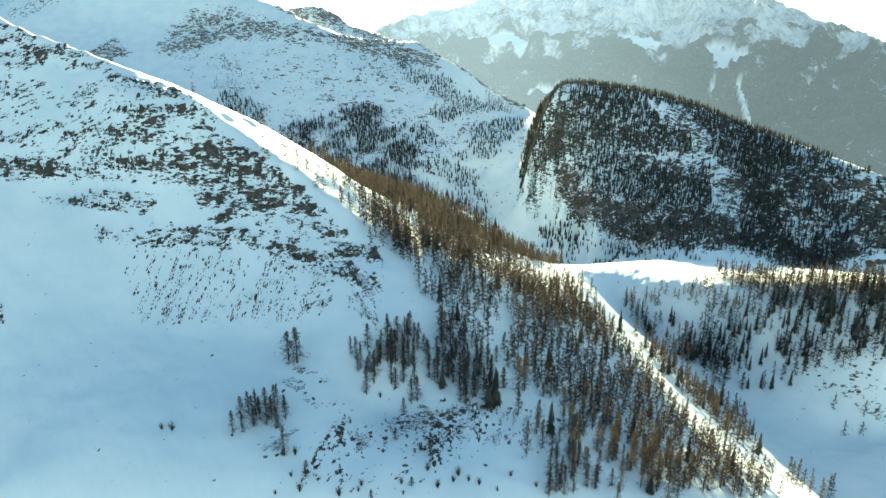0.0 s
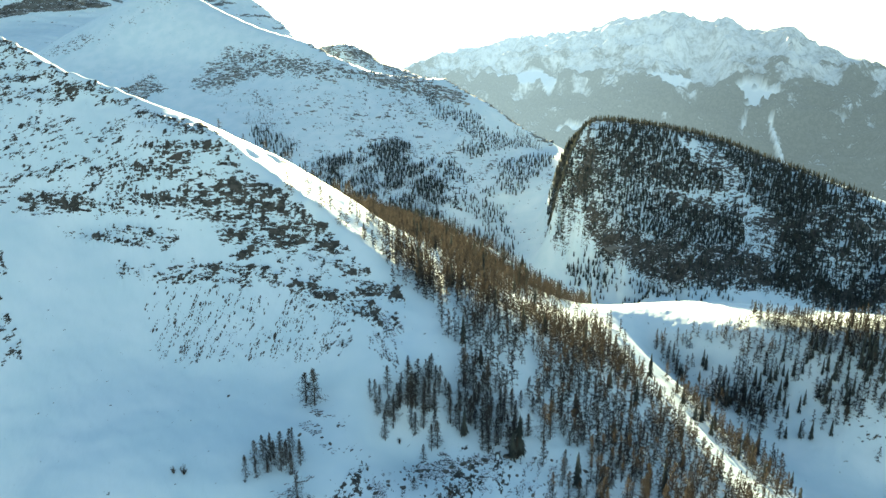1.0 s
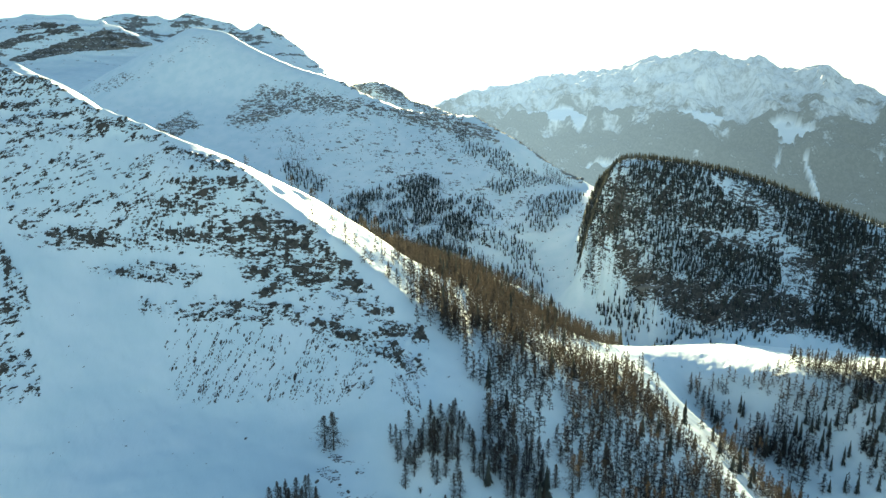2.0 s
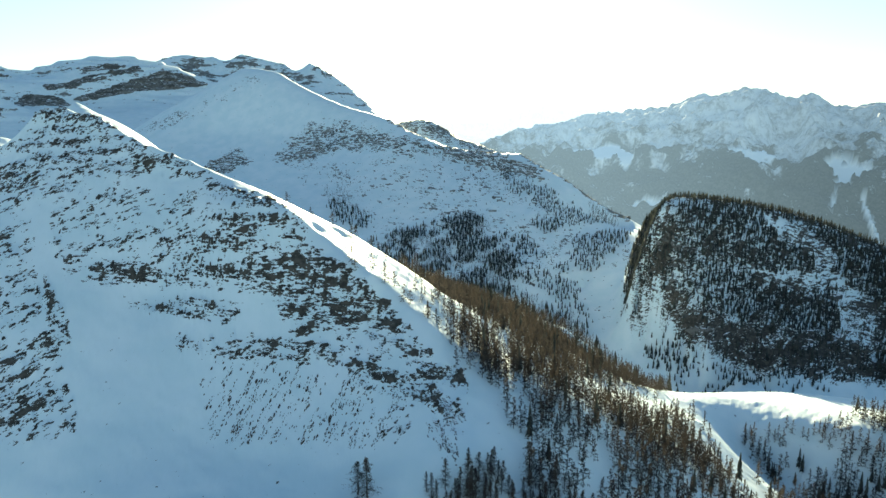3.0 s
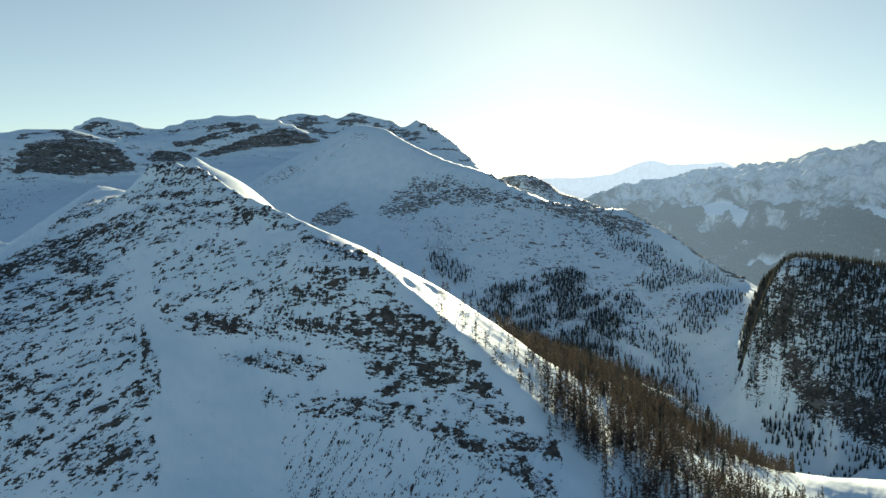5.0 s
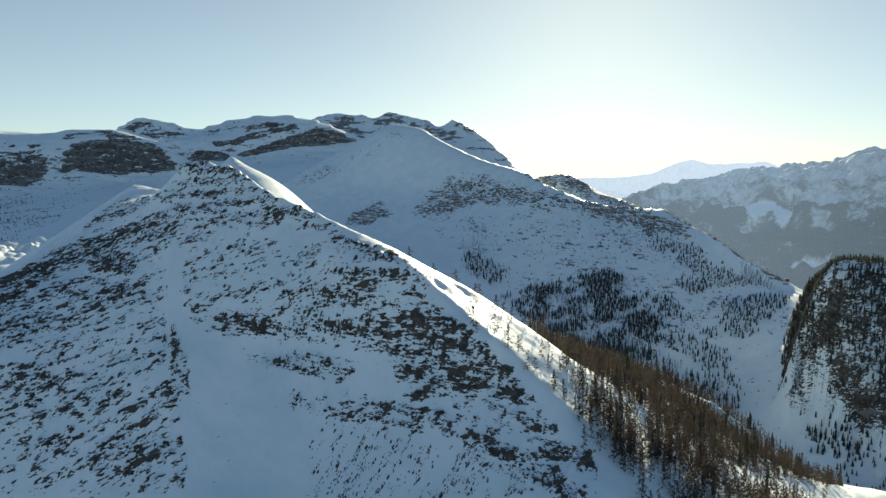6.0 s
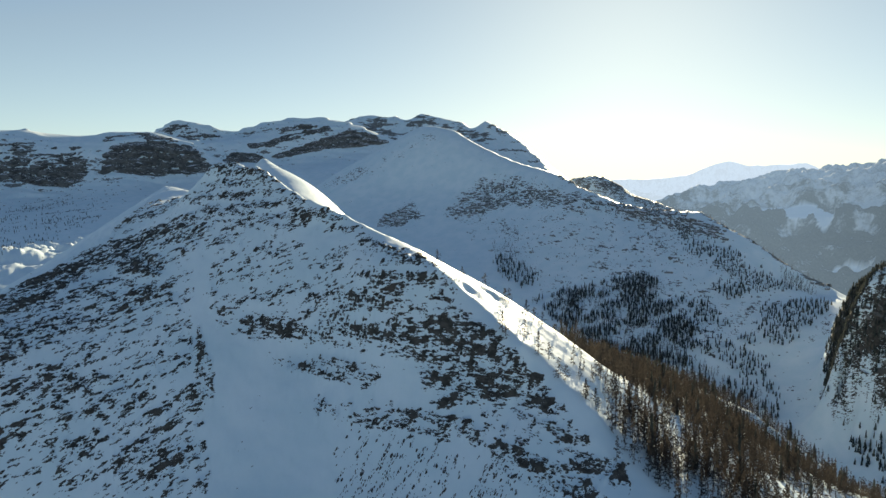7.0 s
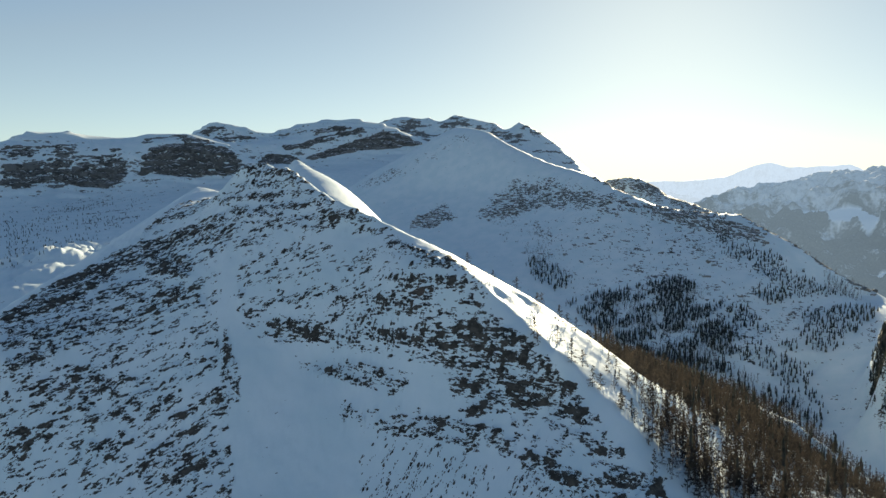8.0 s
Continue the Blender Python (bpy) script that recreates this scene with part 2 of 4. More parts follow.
def base_height(x, y):
    shape = x.shape
    x, y = x.ravel(), y.ravel()
    out = np.empty(len(x))
    for i in range(0, len(x), 16000):
        s = slice(i, i + 16000)
        # close by, small steps need the finer numbers
        kind = np.float64 if np.hypot(x[s], y[s]).min() < 450 else np.float32
        dx = x[s, None].astype(kind) - CTRL[:, 0].astype(kind)
        dy = y[s, None].astype(kind) - CTRL[:, 1].astype(kind)
        out[s] = np.sqrt(dx * dx + dy * dy) @ COEF[:-3].astype(kind)
    return (out + COEF[-3] + (COEF[-2] * x + COEF[-1] * y) / 1000).reshape(shape)


def spread(stops):
    """Values from stop to stop, each stretch with its own step."""
    out = []
    for (a, step), (b, _) in zip(stops, stops[1:]):
        n = max(1, round((b - a) / step))
        out += list(a + (b - a) * np.arange(n) / n)
    return np.array(out + [stops[-1][0]])


# woods, rock bands and single trees on the plan
ZONES = {
    'rock_band': ((-251, 361), (-210, 369), (-187, 376), (-176, 391), (-144, 393), (-113, 389), (-82, 378), (-52, 367), (-35, 354), (-45, 337), (-70, 338), (-97, 347), (-132, 342), (-165, 339), (-183, 349), (-212, 352), (-241, 353)),
    'rock_ledge': ((-45, 247), (-21, 270), (30, 277), (42, 253), (4, 242), (-29, 223), (-49, 228)),
    'rock_arete': ((-1231, 2061), (-937, 2169), (-898, 2161), (-1168, 2042)),
    'rock_hump': ((-500, 2290), (-200, 2230), (-130, 2290), (-220, 2400), (-480, 2400)),
    'face_summit': ((-320, 430), (-318, 445), (-290, 446), (-268, 440), (-248, 433), (-230, 422), (-216, 424), (-189, 415), (-178, 406), (-189, 410), (-212, 417), (-229, 414), (-236, 408), (-258, 405), (-273, 398), (-296, 400), (-314, 403), (-316, 415)),
    'face_ridge_west': ((-362, 305), (-371, 331), (-372, 364), (-372, 385), (-360, 396), (-344, 409), (-314, 411), (-284, 401), (-284, 386), (-309, 386), (-324, 383), (-338, 374), (-347, 354), (-334, 321), (-329, 302), (-332, 284)),
    'face_patch_west': ((-341, 383), (-309, 382), (-298, 374), (-292, 363), (-311, 361), (-332, 371)),
    'face_west': ((-332, 284), (-334, 321), (-341, 356), (-289, 364), (-266, 361), (-254, 347), (-272, 343), (-289, 329), (-292, 313), (-309, 301), (-321, 276)),
    'face_west_band': ((-321, 281), (-314, 293), (-303, 306), (-296, 307), (-282, 308), (-280, 303), (-294, 296), (-308, 282), (-318, 276)),
    'face_west_column': ((-268, 308), (-258, 317), (-249, 318), (-232, 327), (-201, 292), (-239, 280), (-254, 291)),
    'face_west_corner': ((-311, 269), (-305, 274), (-296, 274), (-287, 261), (-294, 257)),
    'face_west_foot': ((-275, 283), (-263, 294), (-251, 277), (-265, 271)),
    'face_west_scatter': ((-333, 286), (-295, 389), (-266, 361), (-231, 325), (-202, 292), (-292, 255)),
    'face_gully_edge': ((-265, 352), (-253, 348), (-238, 338), (-225, 327), (-226, 323), (-230, 324), (-244, 336)),
    'face_upper': ((-293, 397), (-183, 405), (-163, 387), (-187, 376), (-253, 363)),
    'face_clump_a': ((-249, 375), (-246, 386), (-247, 399), (-241, 401), (-236, 384), (-244, 376)),
    'face_clump_b': ((-215, 393), (-205, 400), (-193, 400), (-193, 394), (-210, 390)),
    'face_clump_c': ((-212, 372), (-207, 380), (-189, 386), (-184, 383), (-198, 377), (-207, 370)),
    'face_clump_d': ((-228, 379), (-220, 384), (-214, 383), (-221, 378)),
    'face_clump_e': ((-261, 366), (-261, 380), (-260, 389), (-254, 387), (-255, 375), (-256, 365)),
    'face_band_west': ((-252, 361), (-237, 368), (-213, 373), (-197, 370), (-206, 363), (-222, 357), (-235, 355), (-245, 354)),
    'face_east': ((-188, 408), (-166, 412), (-132, 400), (-119, 390), (-102, 384), (-95, 378), (-109, 380), (-126, 386), (-139, 381), (-151, 381), (-168, 376), (-182, 372), (-192, 374), (-178, 383), (-167, 388), (-182, 397)),
    'face_knob': ((-179, 391), (-162, 389), (-148, 382), (-161, 377), (-187, 375), (-184, 379)),
    'face_band': ((-200, 369), (-166, 374), (-140, 378), (-124, 388), (-110, 388), (-92, 379), (-78, 376), (-66, 368), (-52, 358), (-60, 352), (-76, 360), (-103, 363), (-119, 355), (-130, 361), (-135, 367), (-150, 366), (-178, 366), (-197, 365)),
    'face_band_small': ((-219, 353), (-202, 358), (-190, 359), (-161, 359), (-152, 359), (-149, 355), (-157, 352), (-186, 354)),
    'face_band_low': ((-179, 343), (-161, 343), (-136, 349), (-125, 350), (-103, 356), (-97, 348), (-115, 341), (-136, 340), (-158, 338), (-174, 337)),
    'face_corner': ((-105, 362), (-77, 363), (-53, 353), (-44, 345), (-70, 336), (-87, 338), (-102, 347)),
    'face_streaks': ((-163, 337), (-117, 339), (-79, 343), (-56, 336), (-66, 312), (-97, 311), (-140, 302), (-154, 319)),
    'face_corner_low': ((-72, 348), (-35, 361), (-32, 328), (-40, 320), (-52, 331), (-70, 336)),
    'gully_east': ((-51, 342), (-32, 333), (-31, 316), (-31, 301), (-44, 311), (-46, 324)),
    'gully_west': ((-70, 313), (-63, 326), (-56, 326), (-56, 317), (-63, 310)),
    'knoll_scree': ((-72, 287), (-61, 284), (-42, 272), (-39, 264), (-57, 257), (-64, 270), (-73, 276)),
    'ledge_scree': ((-44, 251), (-20, 273), (24, 276), (49, 290), (47, 257), (-40, 239)),
    'peak_crag': ((-732, 1940), (-660, 1979), (-588, 1968), (-485, 1892), (-375, 1818), (-336, 1767), (-417, 1807), (-526, 1869), (-587, 1859), (-660, 1838), (-714, 1872)),
    'peak_crag_east': ((-378, 1830), (-303, 1820), (-298, 1794), (-331, 1744), (-379, 1768)),
    'peak_rim': ((-345, 1811), (-257, 1804), (-156, 1776), (-45, 1670), (-7, 1620), (-67, 1634), (-176, 1719), (-248, 1749), (-325, 1785)),
    'peak_patch': ((-925, 1882), (-876, 1932), (-820, 1869), (-843, 1824), (-922, 1808)),
    'peak_slope': ((-694, 1840), (-346, 1747), (-149, 1713), (84, 1486), (148, 1496), (88, 1325), (-6, 1195), (-214, 1322), (-426, 1522)),
    'wood_main': ((-355, 1400), (-298, 1462), (-241, 1477), (-164, 1512), (-127, 1496), (-108, 1439), (-72, 1358), (-37, 1274), (-45, 1238), (-61, 1202), (-136, 1204), (-203, 1259), (-290, 1323)),
    'wood_column': ((-547, 1744), (-490, 1744), (-452, 1603), (-385, 1524), (-382, 1481), (-435, 1489), (-516, 1616)),
    'wood_column_foot': ((-508, 1614), (-430, 1561), (-366, 1492), (-393, 1451), (-449, 1493)),
    'wood_ridge': ((-108, 1678), (-43, 1626), (41, 1564), (96, 1529), (143, 1567), (94, 1484), (40, 1471), (-27, 1521), (-88, 1578)),
    'wood_clump': ((-24, 1450), (19, 1486), (40, 1459), (9, 1427), (-18, 1426)),
    'wood_shelf': ((-88, 1427), (-33, 1400), (10, 1334), (-16, 1227), (-56, 1269)),
    'larch_saddle': ((93, 1584), (167, 1588), (142, 1550), (96, 1513)),
    'hill_band': ((306, 1082), (355, 1082), (423, 1080), (400, 1058), (325, 1063)),
    'fan_snow': ((182, 1480), (160, 1300), (128, 1170), (122, 1080), (140, 1028), (165, 992), (121, 1017), (109, 1008), (64, 1212), (60, 1264), (109, 1302), (161, 1419)),
    'wood_east': ((54, 1418), (157, 1499), (178, 1475), (142, 1390), (109, 1302), (71, 1272), (47, 1339)),
    'slope_scatter': ((-37, 1255), (46, 1317), (64, 1212), (105, 1008), (90, 1025), (24, 1188)),
    'hill_rim': ((132, 1040), (118, 1110), (150, 1170), (300, 1200), (420, 1250), (560, 1200), (640, 1110), (609, 1107), (536, 1162), (406, 1184), (305, 1149), (187, 1106), (152, 1092), (146, 1040)),
    'fan_trees': ((128, 1068), (148, 1047), (149, 1042), (133, 1051)),
    'foot_wood': ((152, 1027), (173, 998), (211, 957), (152, 980), (148, 1018)),
    'foot_scatter': ((114, 1068), (176, 999), (225, 960), (257, 956), (166, 970), (113, 1047)),
    'hill_trees': ((185, 1094), (305, 1148), (406, 1182), (536, 1159), (609, 1107), (558, 977), (422, 948), (358, 940), (258, 962), (218, 966), (188, 999), (174, 1021), (147, 1065), (141, 1075), (151, 1080), (166, 1087)),
    'hill_cliff': ((148, 1058), (200, 1016), (222, 999), (280, 1006), (345, 1007), (443, 1010), (424, 953), (365, 939), (258, 961), (218, 966), (188, 1000), (172, 1022)),
    'hill_clearing': ((296, 1073), (346, 1083), (423, 1113), (432, 1095), (385, 1067), (316, 1061)),
    'hill_cliff_high': ((152, 1077), (172, 1085), (200, 1072), (194, 1051), (162, 1039), (142, 1072)),
    'wall_west_upper': ((-2949, 2002), (-2856, 2078), (-2771, 2258), (-2627, 2328), (-2564, 2270), (-2767, 2114), (-2806, 2001), (-2852, 1934)),
    'castle_roof': ((-2603, 2418), (-2458, 2546), (-2273, 2597), (-2227, 2581), (-2321, 2541), (-2451, 2436), (-2530, 2366)),
    'strata_mid': ((-2277, 3013), (-2173, 3162), (-2002, 3332), (-1966, 3330), (-2153, 3134), (-2248, 2999)),
    'strata_top': ((-2380, 3173), (-2222, 3234), (-2077, 3339), (-2049, 3295), (-2195, 3195)),
    'dome_rock': ((-2707, 2875), (-2650, 2958), (-2534, 3017), (-2458, 3038), (-2524, 2960), (-2639, 2882)),
    'wall_low': ((-2300, 2830), (-2283, 2905), (-2200, 3013), (-2150, 3000), (-2254, 2867)),
    'wall_high': ((-2152, 3062), (-2045, 3176), (-1970, 3272), (-1900, 3382), (-1790, 3425), (-1700, 3428), (-1720, 3400), (-1806, 3331), (-1942, 3223), (-2046, 3125), (-2132, 3057)),
    'hill_low': ((228, 971), (317, 971), (488, 991), (593, 949), (585, 927), (477, 958), (400, 949), (339, 932), (296, 944), (261, 965)),
    'hill_right': ((480, 1150), (609, 1107), (720, 1040), (800, 1000), (700, 900), (560, 930), (430, 950)),
    'ledge_wall': ((-21, 272), (-3, 268), (16, 275), (17, 268), (0, 262), (-10, 258), (-19, 259)),
    'ledge_outcrop': ((-39, 247), (-34, 253), (-30, 248), (-30, 241), (-35, 241)),
    'knoll_edge': ((-84, 244), (-74, 240), (-64, 249), (-58, 247), (-61, 235), (-79, 235)),
    'wall_castle': ((-2497, 2336), (-2491, 2392), (-2455, 2440), (-2326, 2548), (-2227, 2600), (-2163, 2595), (-2145, 2573), (-2248, 2493), (-2336, 2414), (-2458, 2297)),
    'wall_west': ((-2857, 1933), (-2814, 2007), (-2772, 2118), (-2554, 2284), (-2531, 2261), (-2511, 2217), (-2643, 2146), (-2748, 2082), (-2761, 1965), (-2814, 1899)),
    'face_shoulder': ((-373, 409), (-413, 489), (-322, 425), (-329, 411), (-353, 411), (-363, 398)),
    'hill_flank_wood': ((118, 1080), (126, 1130), (135, 1170), (168, 1165), (180, 1110), (165, 1090), (140, 1070)),
    'gorge_wood': ((169, 995), (211, 966), (257, 957), (341, 935), (364, 933), (340, 926), (241, 891), (166, 966)),
    'basin_specks': ((-2807, 1899), (-2529, 2192), (-2323, 2400), (-2207, 2189), (-1967, 1759), (-1554, 1206), (-1647, 1132)),
    'basin_trees': ((-2523, 1706), (-2197, 1790), (-2051, 1905), (-1792, 1566), (-1531, 1189), (-1569, 1081)),
    'larch_spur': ((-37, 387), (-14, 388), (23, 412), (95, 508), (114, 468), (127, 392), (150, 319), (163, 281), (39, 228), (57, 286), (32, 306), (19, 317), (-1, 320), (-19, 347)),
    'spur_top': ((-45, 412), (60, 500), (100, 540), (130, 509), (73, 368), (7, 348), (-24, 361)),
    'larch_clump': ((-43, 290), (-25, 301), (-7, 306), (5, 320), (19, 317), (31, 293), (21, 267), (-11, 270), (-36, 274)),
    'larch_knoll': ((-85, 244), (-77, 269), (-69, 263), (-61, 236), (-69, 232), (-81, 236)),
    'larch_ledge': ((14, 279), (49, 302), (47, 255), (33, 239), (24, 267)),
    'larch_foot': ((-66, 230), (23, 260), (39, 228), (-64, 218)),
    'rock_bowl': ((266, 479), (314, 446), (311, 435), (270, 466)),
    'bowl_wood': ((163, 572), (241, 536), (345, 458), (337, 436), (273, 467), (247, 469), (213, 480), (185, 494)),
    'bowl_east': ((269, 518), (346, 461), (336, 430), (270, 469), (257, 500)),
    'crest_scatter': ((-73, 410), (-54, 424), (-27, 433), (-33, 388), (-47, 367), (-61, 379)),
    'bowl_edge': ((147, 491), (165, 491), (221, 444), (197, 382), (164, 335), (145, 427)),
    'bowl_floor': ((284, 442), (312, 431), (312, 425), (281, 430)),
    'bowl_corner': ((191, 327), (249, 377), (240, 360), (181, 293)),
    'plateau_wood': ((238, 582), (264, 551), (356, 480), (347, 463), (279, 502), (242, 538)),
    'plateau_rim_wood': ((158, 583), (198, 576), (244, 545), (241, 534), (196, 567), (156, 564)),
    'back_larch': ((-90, 470), (-20, 456), (4, 458), (30, 490), (66, 550), (110, 620), (125, 720), (100, 780), (28, 790), (-28, 785), (-115, 725), (-150, 640), (-120, 540)),
    'larch_crest': ((-61, 425), (-39, 441), (-12, 449), (15, 466), (30, 478), (8, 392), (-18, 356), (-34, 357), (-43, 372)),
    'valley_wood': ((-246, 1284), (-147, 1251), (-42, 1215), (22, 1172), (71, 1117), (71, 981), (35, 1025), (-33, 1070), (-114, 1133), (-191, 1198)),
    'moraine': ((-1425, 911), (-1512, 1038), (-1681, 1267), (-1893, 1652), (-2396, 2189), (-2619, 1761), (-2347, 1471)),
    'rock_rim': ((-436, 1981), (-354, 1926), (-259, 1890), (-198, 1857), (-127, 1823), (-60, 1787), (-15, 1746), (39, 1714), (86, 1689), (141, 1671), (190, 1664), (182, 1593), (135, 1600), (82, 1618), (38, 1643), (-15, 1675), (-58, 1716), (-122, 1753), (-191, 1786), (-249, 1820), (-341, 1856), (-421, 1912)),
    'rim_trees': ((-196, 1842), (-126, 1808), (-60, 1772), (-15, 1731), (39, 1699), (85, 1674), (140, 1656), (188, 1649), (182, 1595), (136, 1602), (82, 1620), (38, 1645), (-15, 1677), (-58, 1718), (-122, 1755), (-191, 1788)),
    'crest_trees': ((-97, 385), (-99, 386), (-67, 384), (-70, 382), (-81, 386), (-57, 381), (-53, 384), (-67, 419), (-51, 380), (-77, 391), (-90, 394)),
    'skyline_trees': ((-132, 418), (-121, 424), (-110, 425), (-108, 426), (-98, 425), (-94, 426), (-90, 429), (-83, 431), (-77, 434), (-71, 434), (-142, 407)),
    'boulders': ((-19, 265), (-15, 265), (-11, 265), (-8, 263), (-5, 265), (0, 267), (3, 265), (8, 269), (14, 272), (19, 274), (-37, 246), (-34, 244), (-39, 229), (-37, 227), (-31, 228), (-41, 234), (-35, 249), (-30, 250), (-24, 250), (-15, 237), (-12, 239), (-60, 269), (-56, 266), (-52, 264), (-63, 234), (-65, 233), (-69, 232), (287, 458), (273, 466), (304, 444), (38, 279), (53, 281), (40, 252), (17, 237), (58, 273)),
    'big_outcrop': ((593, 917), (608, 914)),
    'shrubs': ((-58, 225), (-58, 234), (-63, 219), (-39, 219), (-31, 223), (-16, 225), (4, 227), (6, 230), (10, 228), (14, 227), (51, 246), (-112, 241), (-108, 241), (-32, 221), (-15, 221), (-6, 231), (27, 234), (21, 226), (-54, 220), (-2, 224), (-66, 316), (-59, 317), (-87, 250), (-84, 252), (-84, 240), (-39, 256), (-28, 276), (37, 232)),
    'lone_larches': ((-71, 289), (-67, 288), (-24, 289), (-22, 289), (-1, 305)),
}


def inside(name, x, y, soft):
    """0 outside a zone, 1 well inside; soft is the width of its edge in metres."""
    poly = np.array(ZONES[name], float)
    out = np.zeros(x.shape)
    lo, hi = poly.min(0) - soft, poly.max(0) + soft
    near = (x > lo[0]) & (x < hi[0]) & (y > lo[1]) & (y < hi[1])
    px, py = x[near], y[near]
    if not len(px):
        return out
    odd, d = np.zeros(len(px), bool), np.full(len(px), 1e9)
    for (ax, ay), (bx, by) in zip(poly, np.roll(poly, -1, 0)):
        cross = (ay > py) != (by > py)
        odd ^= cross & (px < (bx - ax) * (py - ay) / (by - ay if by != ay else 1e-9) + ax)
        ex, ey = bx - ax, by - ay
        t = np.clip(((px - ax) * ex + (py - ay) * ey) / max(ex * ex + ey * ey, 1e-9), 0, 1)
        d = np.minimum(d, np.hypot(px - ax - t * ex, py - ay - t * ey))
    out[near] = smooth(-soft, soft, np.where(odd, d, -d))
    return out


# how much bare rock each zone shows, and how its beds tilt (degrees, up to the east)
OUTCROPS = {"face_summit": (0.42, 8), "face_ridge_west": (0.70, 32), "face_shoulder": (0.12, 30), "face_patch_west": (0.8, 10), "face_west": (0.38, 34),
            "face_west_band": (0.7, 25), "face_west_column": (0.31, 50), "face_west_corner": (0.38, 40), "face_west_foot": (0.35, 55),
            "face_west_scatter": (0.16, 38), "face_gully_edge": (0.45, -60), "face_upper": (0.15, 28), "face_clump_a": (0.42, 45),
            "face_clump_b": (0.65, 12), "face_clump_c": (0.55, 25), "face_clump_d": (0.5, 15), "face_clump_e": (0.4, 45),
            "face_band_west": (0.60, -8), "face_east": (0.42, -14), "face_knob": (0.62, 5), "face_band": (0.62, -9),
            "face_band_small": (0.42, -14), "face_band_low": (0.52, -7), "face_corner": (0.47, -22),
            "face_corner_low": (0.32, -25)}
SCREE = {"face_streaks": (0.26, 80), "gully_east": (0.62, -50), "gully_west": (0.5, 55), "knoll_scree": (0.25, -10), "knoll_edge": (0.36, 10),
         "ledge_scree": (0.22, 0), "ledge_wall": (0.85, 3), "ledge_outcrop": (0.85, 0)}
CRAGS = {"peak_crag": (0.62, 12), "peak_crag_east": (0.55, -10), "peak_rim": (0.68, -20), "peak_patch": (0.6, 10), "rock_rim": (0.5, -20), "peak_slope": (0.02, 0)}
CLIFFS = {"hill_low": (0.55, 5), "hill_cliff_high": (0.45, -30), "hill_cliff": (0.6, 5), "hill_band": (0.4, -10), "hill_trees": (0.22, 0)}
WALLS = {"wall_west": (0.97, 4), "wall_west_upper": (0.36, 6), "wall_castle": (0.99, 2), "castle_roof": (0.2, 5), "wall_high": (0.93, 14),
         "wall_low": (0.80, 2), "strata_mid": (0.60, 14), "strata_top": (0.3, 14), "dome_rock": (0.3, 8)}
ROCK = {"rock_ledge": 0.12, "rock_bowl": 0.12, "rock_arete": 0.12, "rock_hump": 0.85, "rock_rim": 0.96, "hill_cliff_high": 0.8, "peak_crag": 0.34, "peak_crag_east": 0.3,
        "peak_rim": 0.2, "peak_patch": 0.3, "peak_slope": 0.03, "hill_trees": 0.46, "hill_cliff": 0.92, "hill_low": 0.9, "hill_flank_wood": 0.9, "hill_right": 0.62, "hill_rim": 0.5}


def smooth_height(x, y):
    """The land without its rocks."""
    d = np.hypot(x, y)
    z = base_height(x, y)
    z = z + (fbm(x / 45, y / 45, 3, 3) - 0.5) * (1.6 + smooth(500, 1500, d) * 1.4)
    z = z + smooth(900, 600, d) * ((fbm(x / 11, y / 7, 3, 5) - 0.5) * 1.3)
    left = smooth(1100, 1500, d) * smooth(2500, 2100, d) * smooth(-1350, -1600, x)
    z = z + left * (fbm(x / 38, y / 38, 4, 13) - 0.4) * 50
    far = smooth(1500, 2600, d)
    z = z + far * (fbm(x / 260, y / 260, 5, 8) - 0.5) * 18 * smooth(2300, 3200, d)
    # the far walls are built of level beds, each a small cliff with a ledge on top
    beds = smooth(3270, 3350, d) * (1 - 0.8 * smooth(4050, 4200, d))
    f = (z + 0.03 * x) / 30 + (fbm(x / 240, y / 240, 3, 19) - 0.5) * 2.5
    f = f - np.floor(f)
    part = smooth(0.38, 0.62, fbm(x / 330, y / 330, 2, 29))
    return z + beds * 30 * (0.12 + 0.38 * part) * (smooth(0.35, 0.65, f) - f)


CENTRE = (0.0, 30.0)
AZ = np.radians(spread([(-180, 4.0), (-44, 0.145), (6, 0.125), (56, 4.0), (176, 4.0)]))
RAD = spread([(0.4, 20), (170, 2.5), (200, 2.1), (520, 3.0), (760, 6.0), (1500, 12.0), (2500, 18.0), (3100, 10.0), (4000, 28.0), (4850, 0)])
aa, rr = np.meshgrid(AZ, RAD)
GX = CENTRE[0] - np.sin(aa) * rr
GY = CENTRE[1] + np.cos(aa) * rr
GD = np.hypot(GX, GY)
GZ = smooth_height(GX, GY)


def beds(x, y, z, zones, soft):
    """Share of bare rock and tilt of its beds at each place."""
    share, tilt = np.zeros(x.shape), np.zeros(x.shape)
    for zone, (amount, angle) in zones.items():
        mine = amount * inside(zone, x, y, soft)
        tilt = np.where(mine > share, angle, tilt)
        share = np.maximum(share, mine)
    return share, np.radians(tilt)


def bed_pattern(x, y, z, tilt, size, seed):
    """Lenses of rock drawn out along the beds."""
    c, s = np.cos(tilt), np.sin(tilt)
    along, across = x * c + 1.4 * z * s, 1.4 * z * c - x * s
    return (0.60 * fbm(along / (4.8 * size), across / (1.35 * size), 3, seed + 1, turn=0.0)
            + 0.40 * fbm(along / (38 * size), across / (3.4 * size), 2, seed + 3, turn=0.0))


